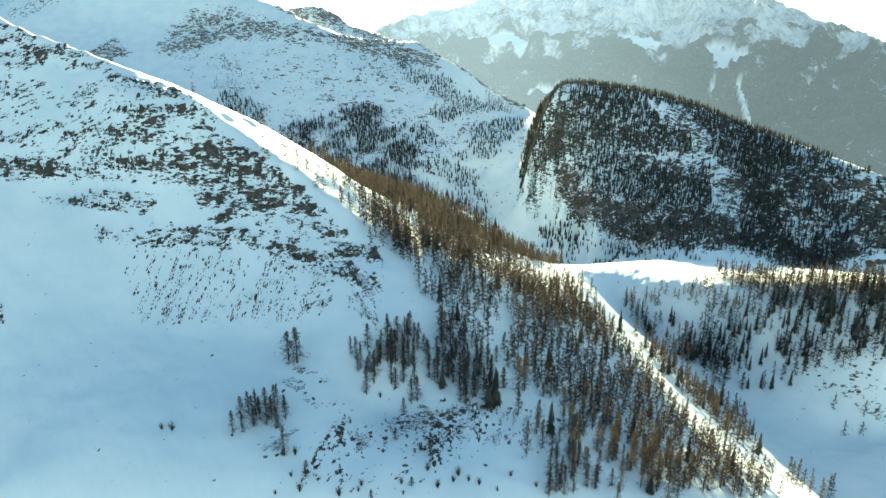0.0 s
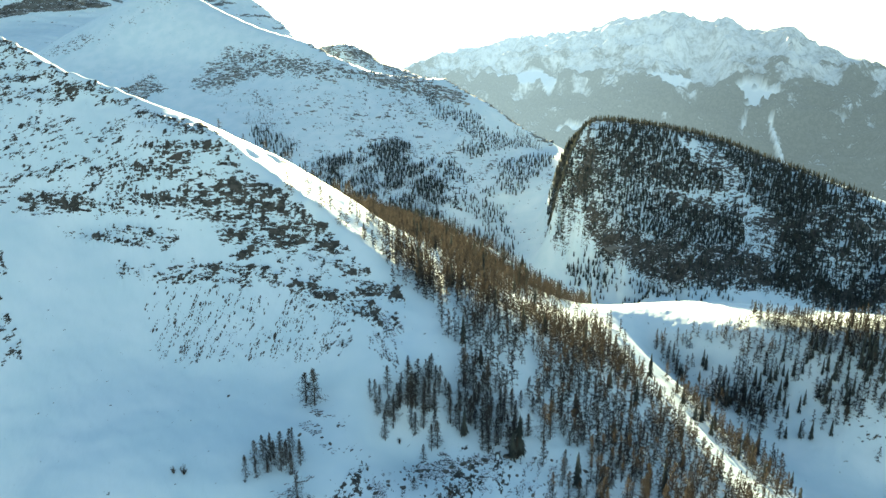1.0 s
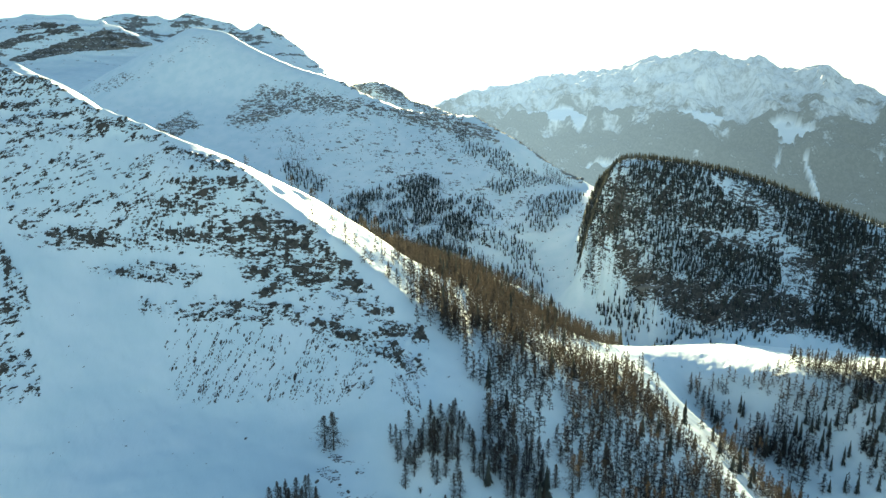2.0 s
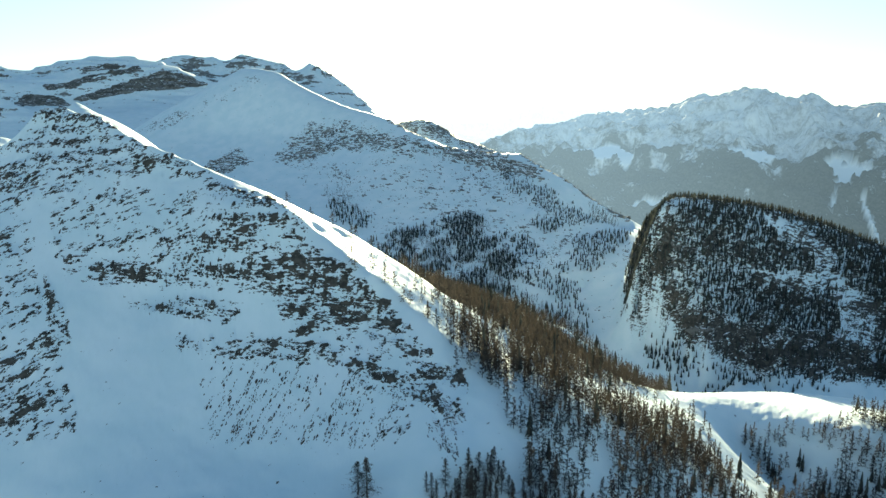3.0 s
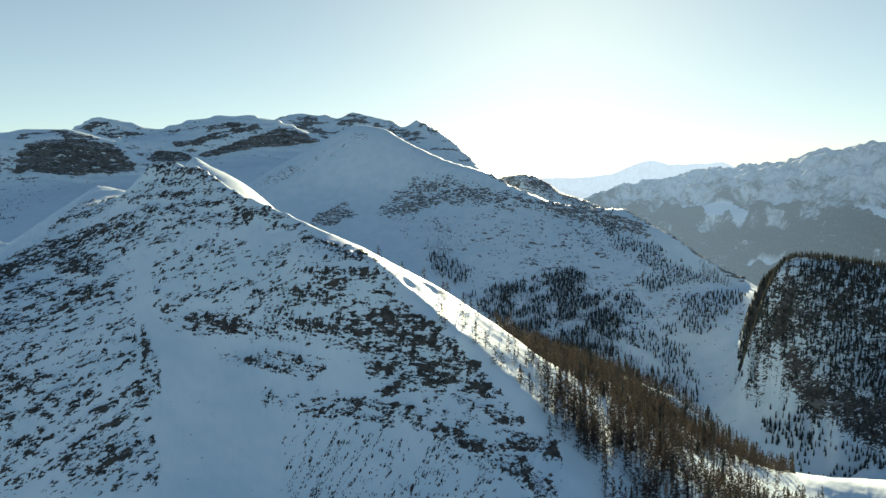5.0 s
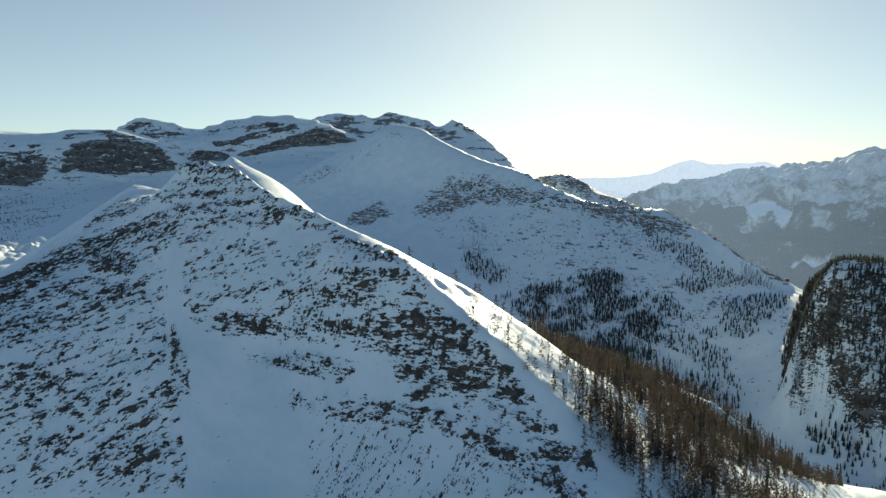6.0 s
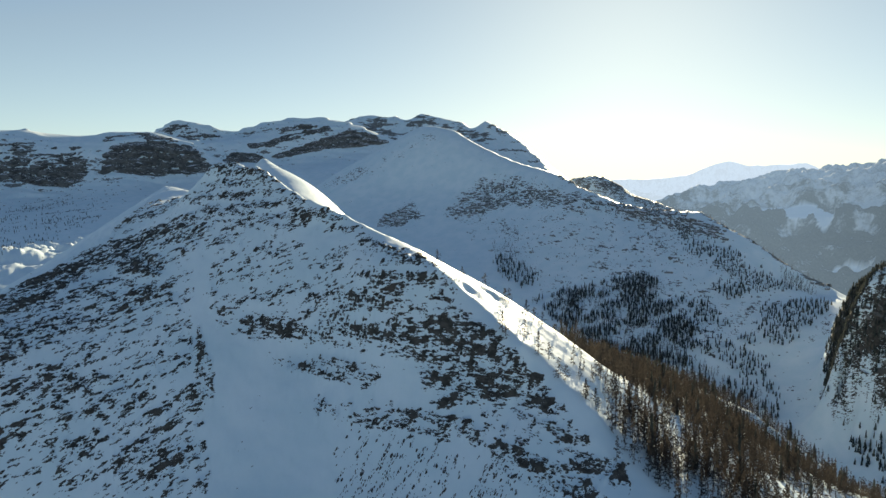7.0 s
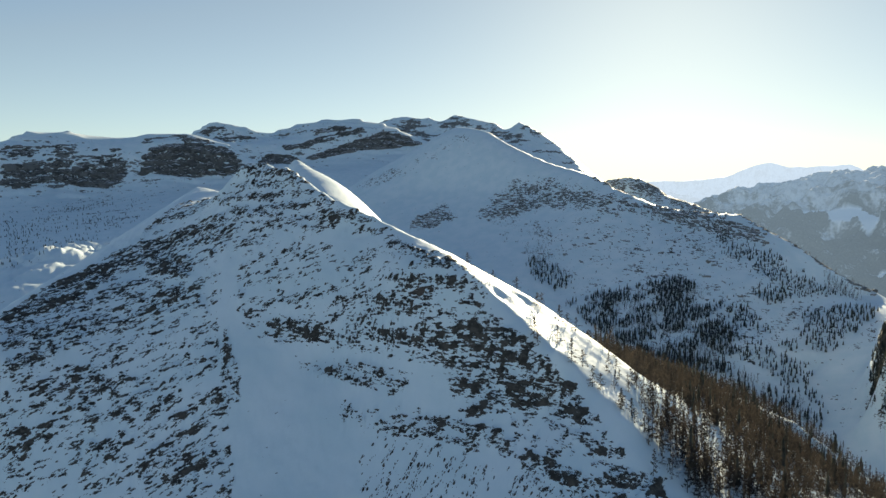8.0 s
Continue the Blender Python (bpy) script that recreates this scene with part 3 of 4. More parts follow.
def bed_limit(share, seed):
    """The value of bed_pattern above which the given share of it lies."""
    u, v = np.meshgrid(np.arange(0, 700, 2.1), np.arange(0, 300, 1.3))
    p = np.sort(bed_pattern(u, u * 0, v, u * 0, 1.0, seed).ravel())
    return np.interp(1 - share, np.linspace(0, 1, p.size), p)


def rock_cover(x, y, z, d):
    """Bare rock, 0 to 1, in tilted bands broken by snow."""
    dens = np.zeros(x.shape)
    for name, amount in ROCK.items():
        far = np.hypot(*np.mean(np.array(ZONES[name], float), 0))
        dens = np.maximum(dens, amount * inside(name, x, y, 3.5 if name[:4] == "face" else 8 if name[:4] == "hill" else 8 if name == "rock_rim" else 9 + far * 0.012))
    scale = 0.8 + np.maximum(d - 300, 0) / 700
    flat = inside("rock_band", x, y, 25)
    s = z + 0.04 * x
    band = fbm(x / (30 * scale), s / (6 * scale), 3, 21, turn=0.0)
    level_clump = fbm(x / (8 * scale), s / (2.4 * scale), 3, 31, turn=0.0)
    steep_clump = fbm((0.83 * x + 0.56 * z) / (7 * scale), (0.83 * z - 0.56 * x) / (3.0 * scale), 3, 37, turn=0.0)
    p = (0.40 + 0.25 * flat) * band + (0.60 - 0.25 * flat) * (flat * level_clump + (1 - flat) * steep_clump)
    q = np.clip(dens, 0.004, 0.98)
    bias = np.log(q / (1 - q)) / 1.70
    return np.clip(0.5 + 0.125 * (p - p.mean()) / p.std() + 0.18 * bias, 0, 1) * (dens > 0.012)


GROCK = rock_cover(GX, GY, GZ, GD)
face, lean = beds(GX, GY, GZ, OUTCROPS, 3.5)
GROCK = np.where(face > 0.02, np.clip(0.5 + 2.2 * (bed_pattern(GX, GY, GZ, lean, 0.9, 940) - bed_limit(0.72 * face, 940)), 0, 1), GROCK)
# steep far walls are bare, layered rock
dzr = np.gradient(GZ, axis=0) / np.gradient(rr, axis=0)
dza = np.gradient(GZ, axis=1) / (np.gradient(aa, axis=1) * rr)
STEEP = np.hypot(dzr, dza)
wall = smooth(0.62, 1.25, STEEP) * smooth(3180, 3290, GD)
upper = smooth(3150, 3350, GD) * 0.12 * fbm(GX / 160, GZ / 14, 3, 44)
GROCK = np.maximum(GROCK, (0.2 + 0.16 * wall + upper) * smooth(2500, 2750, GD) + 0.3 * smooth(4080, 4200, GD) * smooth(0.3, 0.7, fbm(GX / 90, GZ / 18, 3, 47)))
bare = smooth(0.38, 0.62, GROCK)
lump = np.minimum(1.0 + GD * 0.0016, 6)
GZ = GZ + bare * lump * (0.35 + 0.9 * fbm(GX / 3.1, (GY + GZ) / 3.1, 3, 61))


def grid_mesh(name, x, y, z, wrap, **fields):
    rows, cols = x.shape
    me = bpy.data.meshes.new(name)
    co = np.stack([x, y, z], -1).reshape(-1, 3).astype(np.float32)
    idx = np.arange(rows * cols).reshape(rows, cols)
    if wrap:
        idx = np.concatenate([idx, idx[:, :1]], 1)
    quads = np.stack([idx[:-1, :-1], idx[1:, :-1], idx[1:, 1:], idx[:-1, 1:]], -1).reshape(-1, 4)[:, ::-1]
    fill_mesh(me, co, quads)
    for key, value in fields.items():
        me.attributes.new(key, "FLOAT", "POINT").data.foreach_set("value", value.astype(np.float32).ravel())
    return me


def fill_mesh(me, co, faces, smooth_faces=True):
    n = faces.shape[1]
    me.vertices.add(len(co))
    me.vertices.foreach_set("co", np.ascontiguousarray(co, dtype=np.float32).ravel())
    me.loops.add(faces.size)
    me.loops.foreach_set("vertex_index", np.ascontiguousarray(faces, dtype=np.int32).ravel())
    me.polygons.add(len(faces))
    me.polygons.foreach_set("loop_start", np.arange(0, faces.size, n, dtype=np.int32))
    me.polygons.foreach_set("loop_total", np.full(len(faces), n, dtype=np.int32))
    me.polygons.foreach_set("use_smooth", np.full(len(faces), smooth_faces))
    me.update()
    return me


# ---------------------------------------------------------------- materials
class Nodes:
    """Short hand for a material's node tree."""

    def __init__(self, name):
        self.mat = bpy.data.materials.new(name)
        self.mat.use_nodes = True
        self.tree = self.mat.node_tree
        self.bsdf = self.tree.nodes["Principled BSDF"]
        self.out = self.tree.nodes["Material Output"]

    def add(self, kind, **inputs):
        n = self.tree.nodes.new(kind)
        for key, value in inputs.items():
            slot = n.inputs[int(key[1:])] if key[0] == "i" and key[1:].isdigit() else n.inputs[key.replace("_", " ")]
            if hasattr(value, "is_linked"):
                self.tree.links.new(value, slot)
            else:
                slot.default_value = value
        return n

    def link(self, a, b):
        self.tree.links.new(a, b)

    def place(self):
        return self.add("ShaderNodeNewGeometry").outputs["Position"]

    def noise(self, scale, detail=4.0, rough=0.55, vector=None, stretch=None):
        v = vector if vector is not None else self.place()
        if stretch:
            m = self.add("ShaderNodeMapping", Vector=v, Scale=stretch)
            v = m.outputs[0]
        return self.add("ShaderNodeTexNoise", Vector=v, Scale=scale, Detail=detail, Roughness=rough).outputs[0]

    def along(self, *axes):
        """Coordinates along three directions of the world."""
        p, out = self.place(), self.add("ShaderNodeCombineXYZ")
        for i, axis in enumerate(axes):
            dot = self.add("ShaderNodeVectorMath", i0=p, i1=axis)
            dot.operation = "DOT_PRODUCT"
            self.link(dot.outputs["Value"], out.inputs[i])
        return out.outputs[0]

    def math(self, op, a, b=0.0):
        n = self.add("ShaderNodeMath", i0=a, i1=b)
        n.operation = op
        return n.outputs[0]

    def ramp(self, value, lo, hi, a=0.0, b=1.0):
        n = self.add("ShaderNodeMapRange", Value=value, From_Min=lo, From_Max=hi, To_Min=a, To_Max=b)
        n.interpolation_type = "SMOOTHSTEP"
        return n.outputs[0]

    def mix(self, fac, a, b):
        n = self.tree.nodes.new("ShaderNodeMix")
        n.data_type = "RGBA"
        for slot, value in ((n.inputs[0], fac), (n.inputs[6], a), (n.inputs[7], b)):
            if hasattr(value, "is_linked"):
                self.link(value, slot)
            else:
                slot.default_value = value
        return n.outputs[2]

    def field(self, name):
        n = self.add("ShaderNodeAttribute")
        n.attribute_name = name
        return n.outputs["Fac"]

    def bump(self, height, strength, distance):
        n = self.add("ShaderNodeBump", Strength=strength, Distance=distance, Height=height)
        self.link(n.outputs[0], self.bsdf.inputs["Normal"])


def col(r, g, b):
    return (r, g, b, 1.0)


def ground_material():
    m = Nodes("snow_and_rock")
    mid, big = m.noise(0.22, 4), m.noise(0.035, 3)
    # fragments lie along the beds: level on the banded flank, tilted elsewhere
    def shards(*axes):
        """Angular fragments of broken rock, lengthened along the bed."""
        v = m.along(*axes)
        soft = m.noise(1.0, 6, 0.64, v)
        bent = m.add("ShaderNodeVectorMath", i0=v, i1=m.add("ShaderNodeTexNoise", Vector=v, Scale=2.3, Detail=3.0).outputs[1])
        cell = m.add("ShaderNodeTexVoronoi", Vector=bent.outputs[0], Scale=1.7)
        pick = m.add("ShaderNodeSeparateColor", i0=cell.outputs["Color"]).outputs[0]
        return m.math("ADD", soft, m.math("MULTIPLY", m.math("SUBTRACT", pick, 0.5), 0.36))

    level = shards((0.20, 0.0, -0.01), (0.0, 0.24, 0.0), (0.02, 0.0, 0.66))
    ledges = m.noise(1.0, 3, 0.5, m.along((0.022, 0.0, 0.0), (0.0, 0.022, 0.0), (0.015, 0.0, 0.36)))
    level = m.math("ADD", level, m.math("MULTIPLY", m.math("SUBTRACT", ledges, 0.5), 0.55))
    tilted = shards((0.20, 0.0, 0.12), (0.0, 0.24, 0.0), (-0.26, 0.0, 0.47))
    fine = m.add("ShaderNodeMix", i0=m.field("level"), i2=tilted, i3=level).outputs[0]
    broad = shards((0.085, 0.0, -0.01), (0.0, 0.085, 0.0), (0.03, 0.0, 0.24))
    fine = m.add("ShaderNodeMix", i0=m.field("mid"), i2=fine, i3=broad).outputs[0]
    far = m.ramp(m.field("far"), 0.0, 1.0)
    strata = m.noise(1.0, 5, 0.62, stretch=(0.009, 0.009, 0.06))
    ribs = m.noise(1.0, 4, 0.6, stretch=(0.035, 0.035, 0.010))
    coarse = m.noise(0.07, 5, 0.62, stretch=(0.7, 0.7, 1.5))
    wide = m.math("ADD", m.math("MULTIPLY", strata, 0.75), m.math("ADD", m.math("MULTIPLY", ribs, 0.25), m.math("MULTIPLY", m.math("SUBTRACT", coarse, 0.5), 0.5)))
    grain = m.add("ShaderNodeMix", i0=m.field("beds"), i2=fine, i3=wide).outputs[0]
    rock = m.math("ADD", m.field("rock"), m.math("MULTIPLY", m.math("SUBTRACT", grain, 0.5), 1.6))
    rock = m.ramp(rock, 0.482, 0.522)
    snow = m.mix(m.ramp(big, 0.3, 0.7), col(0.725, 0.83, 0.86), col(0.825, 0.89, 0.91))
    stone = m.mix(m.ramp(mid, 0.35, 0.68), col(0.050, 0.043, 0.037), col(0.115, 0.098, 0.082))
    # haze painted into the stone: its colour turns paler with distance
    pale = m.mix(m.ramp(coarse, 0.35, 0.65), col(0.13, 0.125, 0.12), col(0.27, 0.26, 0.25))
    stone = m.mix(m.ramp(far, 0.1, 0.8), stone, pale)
    stone = m.mix(m.ramp(m.noise(0.6, 5), 0.52, 0.75), stone, col(0.15, 0.132, 0.112))
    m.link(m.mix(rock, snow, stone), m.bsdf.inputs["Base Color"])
    m.link(m.ramp(rock, 0, 1, 0.55, 0.9), m.bsdf.inputs["Roughness"])
    m.bsdf.inputs["Specular IOR Level"].default_value = 0.25
    ripple = m.noise(0.35, 5, 0.6, stretch=(1.0, 0.45, 0.6))
    m.bump(m.math("ADD", m.math("MULTIPLY", ripple, 0.35), m.math("MULTIPLY", m.math("MULTIPLY", fine, rock), 1.4)), 0.6, 0.9)
    return m.mat


def range_material(name, haze, tone):
    """Distant slopes with haze painted on as their own emission: snow above, woods below, clearings between."""
    m = Nodes(name)
    rough = m.noise(0.012, 6, 0.65)
    fine = m.noise(0.05, 4, 0.6)
    wood = m.math("SUBTRACT", m.field("wood"), m.ramp(m.noise(0.008, 5, 0.7, stretch=(1, 1, 0.4)), 0.56, 0.72, 0.0, 0.75))
    wood = m.ramp(m.math("ADD", wood, m.math("MULTIPLY", m.math("SUBTRACT", m.math("ADD", m.math("MULTIPLY", rough, 0.35), m.math("MULTIPLY", fine, 0.65)), 0.5), 2.6)), 0.12, 0.88)
    crag = m.noise(0.03, 6, 0.72, stretch=(1, 1, 0.5))
    snow = m.mix(m.ramp(m.math("ADD", m.math("MULTIPLY", rough, 0.45), m.math("MULTIPLY", crag, 0.55)), 0.44, 0.62), col(0.50, 0.52, 0.54), col(0.21, 0.22, 0.23))
    trees = m.mix(m.ramp(fine, 0.35, 0.65), col(0.020, 0.028, 0.022), col(0.06, 0.065, 0.06))
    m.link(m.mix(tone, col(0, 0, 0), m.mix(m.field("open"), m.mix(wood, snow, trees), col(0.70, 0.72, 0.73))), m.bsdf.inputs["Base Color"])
    m.bsdf.inputs["Roughness"].default_value = 0.9
    m.bsdf.inputs["Specular IOR Level"].default_value = 0.1
    # the slopes emit the haze colour themselves
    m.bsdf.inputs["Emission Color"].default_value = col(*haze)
    m.link(m.field("haze_glow"), m.bsdf.inputs["Emission Strength"])
    return m.mat


def bark_material():
    m = Nodes("bark")
    n = m.noise(3.0, 3, stretch=(1, 1, 0.2))
    m.link(m.mix(m.ramp(n, 0.35, 0.65), col(0.05, 0.036, 0.026), col(0.12, 0.085, 0.06)), m.bsdf.inputs["Base Color"])
    m.bsdf.inputs["Roughness"].default_value = 0.95
    return m.mat


def foliage_material(name, dark, light, sheer):
    """Twigs and needles: two tones from tree to tree and twig to twig, letting some light through."""
    m = Nodes(name)
    whole = m.add("ShaderNodeObjectInfo").outputs["Random"]
    twig = m.add("ShaderNodeNewGeometry").outputs["Random Per Island"]
    patch = m.noise(0.11, 3)
    f = m.math("ADD", m.math("MULTIPLY", whole, 0.3), m.math("ADD", m.math("MULTIPLY", twig, 0.25), m.math("MULTIPLY", m.ramp(patch, 0.3, 0.7), 0.6)))
    tone = m.mix(m.ramp(f, 0.25, 0.95), dark, light)
    m.link(tone, m.bsdf.inputs["Base Color"])
    m.bsdf.inputs["Roughness"].default_value = 0.9
    m.bsdf.inputs["Specular IOR Level"].default_value = 0.1
    glow = m.add("ShaderNodeBsdfTranslucent", Color=tone)
    both = m.add("ShaderNodeMixShader", i0=sheer)
    m.link(m.bsdf.outputs[0], both.inputs[1])
    m.link(glow.outputs[0], both.inputs[2])
    m.link(both.outputs[0], m.out.inputs["Surface"])
    return m.mat


GROUND = ground_material()
BARK = bark_material()
LARCH = foliage_material("larch_twigs", col(0.052, 0.046, 0.042), col(0.118, 0.094, 0.075), 0.33)
SPRUCE = foliage_material("spruce_needles", col(0.044, 0.050, 0.046), col(0.110, 0.115, 0.098), 0.35)
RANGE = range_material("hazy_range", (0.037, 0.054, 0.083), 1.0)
# thicker painted haze: stronger bluish emission over a base colour dimmed by half
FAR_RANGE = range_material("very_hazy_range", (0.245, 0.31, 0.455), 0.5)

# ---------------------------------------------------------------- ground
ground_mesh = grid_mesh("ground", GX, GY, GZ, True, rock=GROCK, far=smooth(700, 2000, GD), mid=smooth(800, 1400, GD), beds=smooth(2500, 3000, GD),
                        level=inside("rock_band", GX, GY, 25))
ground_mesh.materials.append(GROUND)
ground = tagged(new("ground", ground_mesh), "snow-covered alpine slopes with dark rock bands", "ground", kind="structure")

# ---------------------------------------------------------------- distant ranges
# degrees left of +y, degrees above the eye's level
RANGE_SKYLINE = ((-38.0, -4.27), (-32.2, -3.18), (-27.9, -1.71), (-26.6, -1.13), (-24.8, -0.47), (-23.7, -0.02), (-22.6, 0.66),
                 (-21.3, 0.25), (-20.0, 0.44), (-18.5, 1.23), (-17.6, 0.88), (-16.2, 1.33), (-14.8, 1.7), (-12.4, 1.27),
                 (-10.2, 0.79), (-8.1, 0.18), (-6.0, -0.03), (-3.8, -0.03), (-1.7, -0.54), (0.1, -1.19), (0.8, -0.89),
                 (2.7, -1.41), (4.5, -2.19), (7.2, -3.27), (11.7, -3.9))
FAR_SKYLINE = ((-18.7, -0.87), (-9.1, -0.32), (-7.5, -0.03), (-6.3, 0.4), (-5.5, 0.1), (-4.7, 0.44), (-3.0, 0.32), (-1.0, 0.24),
               (0.3, 0.59), (1.2, 0.42), (3.3, -0.42), (5.5, -0.68), (7.8, -0.77), (10.0, -1.0), (16.8, -0.99))
# open snow among the far woods: corners in the same two angles
CLEARINGS = (
    ((0.7, -3.32), (-2.3, -2.71), (-5.2, -2.46), (-6.9, -3.15), (-5.9, -4.29), (-5.3, -3.53), (-2.3, -3.45)),
    ((-10.0, -3.34), (-13.0, -2.73), (-15.8, -2.47), (-16.9, -3.23), (-14.9, -4.01), (-13.8, -3.32)),
    ((-6.0, -7.25), (-7.4, -6.67), (-9.2, -6.72), (-9.1, -7.45), (-7.1, -7.55)),
    ((-19.4, -3.82), (-20.3, -3.19), (-22.4, -3.73), (-23.0, -4.5), (-21.4, -4.85), (-21.7, -5.76), (-20.1, -5.42), (-20.6, -4.79)),
    ((-20.5, -5.61), (-20.8, -5.6), (-20.5, -7.67), (-20.2, -7.69)),
    ((-22.0, -5.74), (-22.4, -5.73), (-23.9, -8.87), (-23.5, -8.89)),
    ((-25.8, -5.51), (-27.2, -5.86), (-27.3, -6.13), (-26.2, -6.04)))


def far_range(name, skyline, near_r, crest_r, end_r, floor, profile, rough, material, label):
    az, el = np.array(skyline).T
    a = np.arange(az.min(), az.max(), 0.15)
    r = np.concatenate([np.linspace(near_r, crest_r, 130), np.linspace(crest_r, end_r, 6)[1:]])
    A, R = np.meshgrid(a, r)
    crest = 400 + crest_r * np.tan(np.radians(np.interp(A, az, el)))
    u = (R - near_r) / (crest_r - near_r)
    g = np.interp(u, *zip(*profile))
    X, Y = -np.sin(np.radians(A)) * R, np.cos(np.radians(A)) * R
    Z = floor + (crest - floor) * g
    E = np.degrees(np.arctan2(Z - 400, R))
    clear = np.zeros(A.shape)
    if len(profile) > 2:
        for poly in CLEARINGS:
            ZONES["clearing"] = poly
            clear = np.maximum(clear, smooth(0.64, 0.72, inside("clearing", A, E, 0.22) + (fbm(A / 0.6, E / 0.2, 4, 88, 0.65) - 0.5) * 1.1))
        del ZONES["clearing"]
    ridges = 1 - np.abs(fbm(X / 300, Y / 300, 5, 71) * 2 - 1) * 2
    relief = (ridges - 0.45) * rough * 1.3 * np.clip(u * 4, 0, 1) * np.clip((1.06 - u) * 5, 0.12, 1)
    relief = relief + (fbm(X / 60, Y / 60, 4, 91) - 0.5) * rough * 0.6 * np.clip(u * 2, 0, 1)
    Z = Z + relief * (1 - 0.9 * clear)
    # painted haze: the slopes' emission grows towards the sun and along the crest
    haze_glow = (0.75 + 1.05 * smooth(-28, 2, A)) * (0.9 + 0.2 * smooth(-5, 0, E)) if len(profile) > 2 else np.ones(A.shape)
    wood = smooth(0.5, -0.5, (E + 2.7) / 2.8 + (fbm(A / 1.5, E / 0.5, 5, 81, 0.6) - 0.5) * 2.6)
    me = grid_mesh(name, X, Y, Z, False, wood=wood, open=clear, haze_glow=haze_glow)
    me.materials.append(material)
    return tagged(new(name, me), label, "mountain range", kind="structure")


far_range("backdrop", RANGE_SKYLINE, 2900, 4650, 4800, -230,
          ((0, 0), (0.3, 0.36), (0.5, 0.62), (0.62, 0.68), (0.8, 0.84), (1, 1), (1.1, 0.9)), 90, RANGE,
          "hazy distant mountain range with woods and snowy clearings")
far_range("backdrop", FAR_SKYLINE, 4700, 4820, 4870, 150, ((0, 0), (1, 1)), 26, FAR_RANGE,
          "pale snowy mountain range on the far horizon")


# ---------------------------------------------------------------- trees
def tri_mesh(name, tris, material):
    """One mesh from loose triangles."""
    co = np.array(tris, float).reshape(-1, 3)
    me = fill_mesh(bpy.data.meshes.new(name), co, np.arange(len(co)).reshape(-1, 3), False)
    me.materials.append(material)
    return me


def trunk_tris(height, r0, sides=5, rng=random):
    out, rings = [], []
    lean = rng.uniform(-0.02, 0.02), rng.uniform(-0.02, 0.02)
    for h in (-0.04, 0.35, 0.7, 1.0):
        r = r0 * (1 - 0.93 * max(h, 0))
        rings.append([(math.cos(2 * math.pi * i / sides) * r + lean[0] * h * height,
                       math.sin(2 * math.pi * i / sides) * r + lean[1] * h * height, h * height) for i in range(sides)])
    for a, b in zip(rings, rings[1:]):
        for i in range(sides):
            j = (i + 1) % sides
            out += [(a[i], a[j], b[j]), (a[i], b[j], b[i])]
    return out


def pole_tris(height, r0):
    """A plain tapering stem of three sides."""
    foot = [(math.cos(2.1 * i) * r0, math.sin(2.1 * i) * r0, -0.5) for i in range(3)]
    return [(foot[i], foot[(i + 1) % 3], (0, 0, height)) for i in range(3)]


def blade(p, q, width, rng):
    """A thin tapering triangle from p to q."""
    p, q = Vector(p), Vector(q)
    side = (q - p).cross(Vector((rng.uniform(-1, 1), rng.uniform(-1, 1), rng.uniform(-0.3, 1)))).normalized() * width
    return (tuple(p + side), tuple(p - side), tuple(q))


def larch_tris(height, branches, twigs, width, seed):
    """A bare larch crown: whorls of thin limbs, each hung with fine twigs."""
    rng, out = random.Random(seed), []
    start = rng.uniform(0.04, 0.14)
    reach = height * rng.uniform(0.18, 0.27)
    gaps = [rng.uniform(0.6, 1.2) for _ in range(12)]
    for k in range(branches):
        h = start + (1 - start) * ((k + rng.random()) / branches) ** 0.95
        f = (h - start) / (1 - start)
        a = rng.uniform(0, 2 * math.pi)
        length = reach * (min(1, 0.45 + 3.0 * f) * (1 - f) ** 0.85 * 1.12 + 0.05) * rng.uniform(0.55, 1.2) * gaps[int(f * 3.99) * 3 + int(a / 2.1)]
        base = Vector((0, 0, h * height))
        way = Vector((math.cos(a), math.sin(a), rng.uniform(-0.35, 0.15) + 0.4 * f))
        tip = base + way * length
        out.append(blade(base, tip, width * 0.5, rng))
        for _ in range(twigs):
            p = base + (tip - base) * rng.uniform(0.15, 1.05) + Vector((rng.uniform(-1, 1), rng.uniform(-1, 1), rng.uniform(-0.6, 1))) * 0.3
            q = p + Vector((rng.uniform(-0.8, 0.8), rng.uniform(-0.8, 0.8), rng.uniform(-1.7, 0.2))) * rng.uniform(0.6, 1.35)
            out.append(blade(p, q, width * rng.uniform(0.6, 1.3), rng))
    return out


def spruce_tris(height, tiers, points, seed, fat=0.17):
    """A dense spruce: drooping ragged tiers."""
    rng, out = random.Random(seed), []
    for k in range(tiers):
        f = k / tiers
        top = height * (0.10 + 0.92 * (f + 1.45 / tiers))
        low = height * (0.07 + 0.90 * f)
        r = height * fat * (1 - f) ** 0.85 * rng.uniform(0.85, 1.15) + 0.12
        twist = rng.uniform(0, 6)
        for i in range(points):
            a = twist + 2 * math.pi * (i + rng.uniform(-0.3, 0.3)) / points
            rad = r * rng.uniform(0.45, 1.25)
            w = 2.6 / points * rad
            tip = Vector((math.cos(a) * rad, math.sin(a) * rad, low - rng.uniform(0, 0.04) * height))
            side = Vector((-math.sin(a), math.cos(a), 0)) * w
            mid = tip * 0.55
            mid.z = low + (min(top, height) - low) * 0.42
            peak = Vector((0, 0, min(top, height * 1.0)))
            out += [(tuple(mid + side), tuple(mid - side), tuple(tip)), (tuple(mid - side), tuple(mid + side), tuple(peak))]
    return out


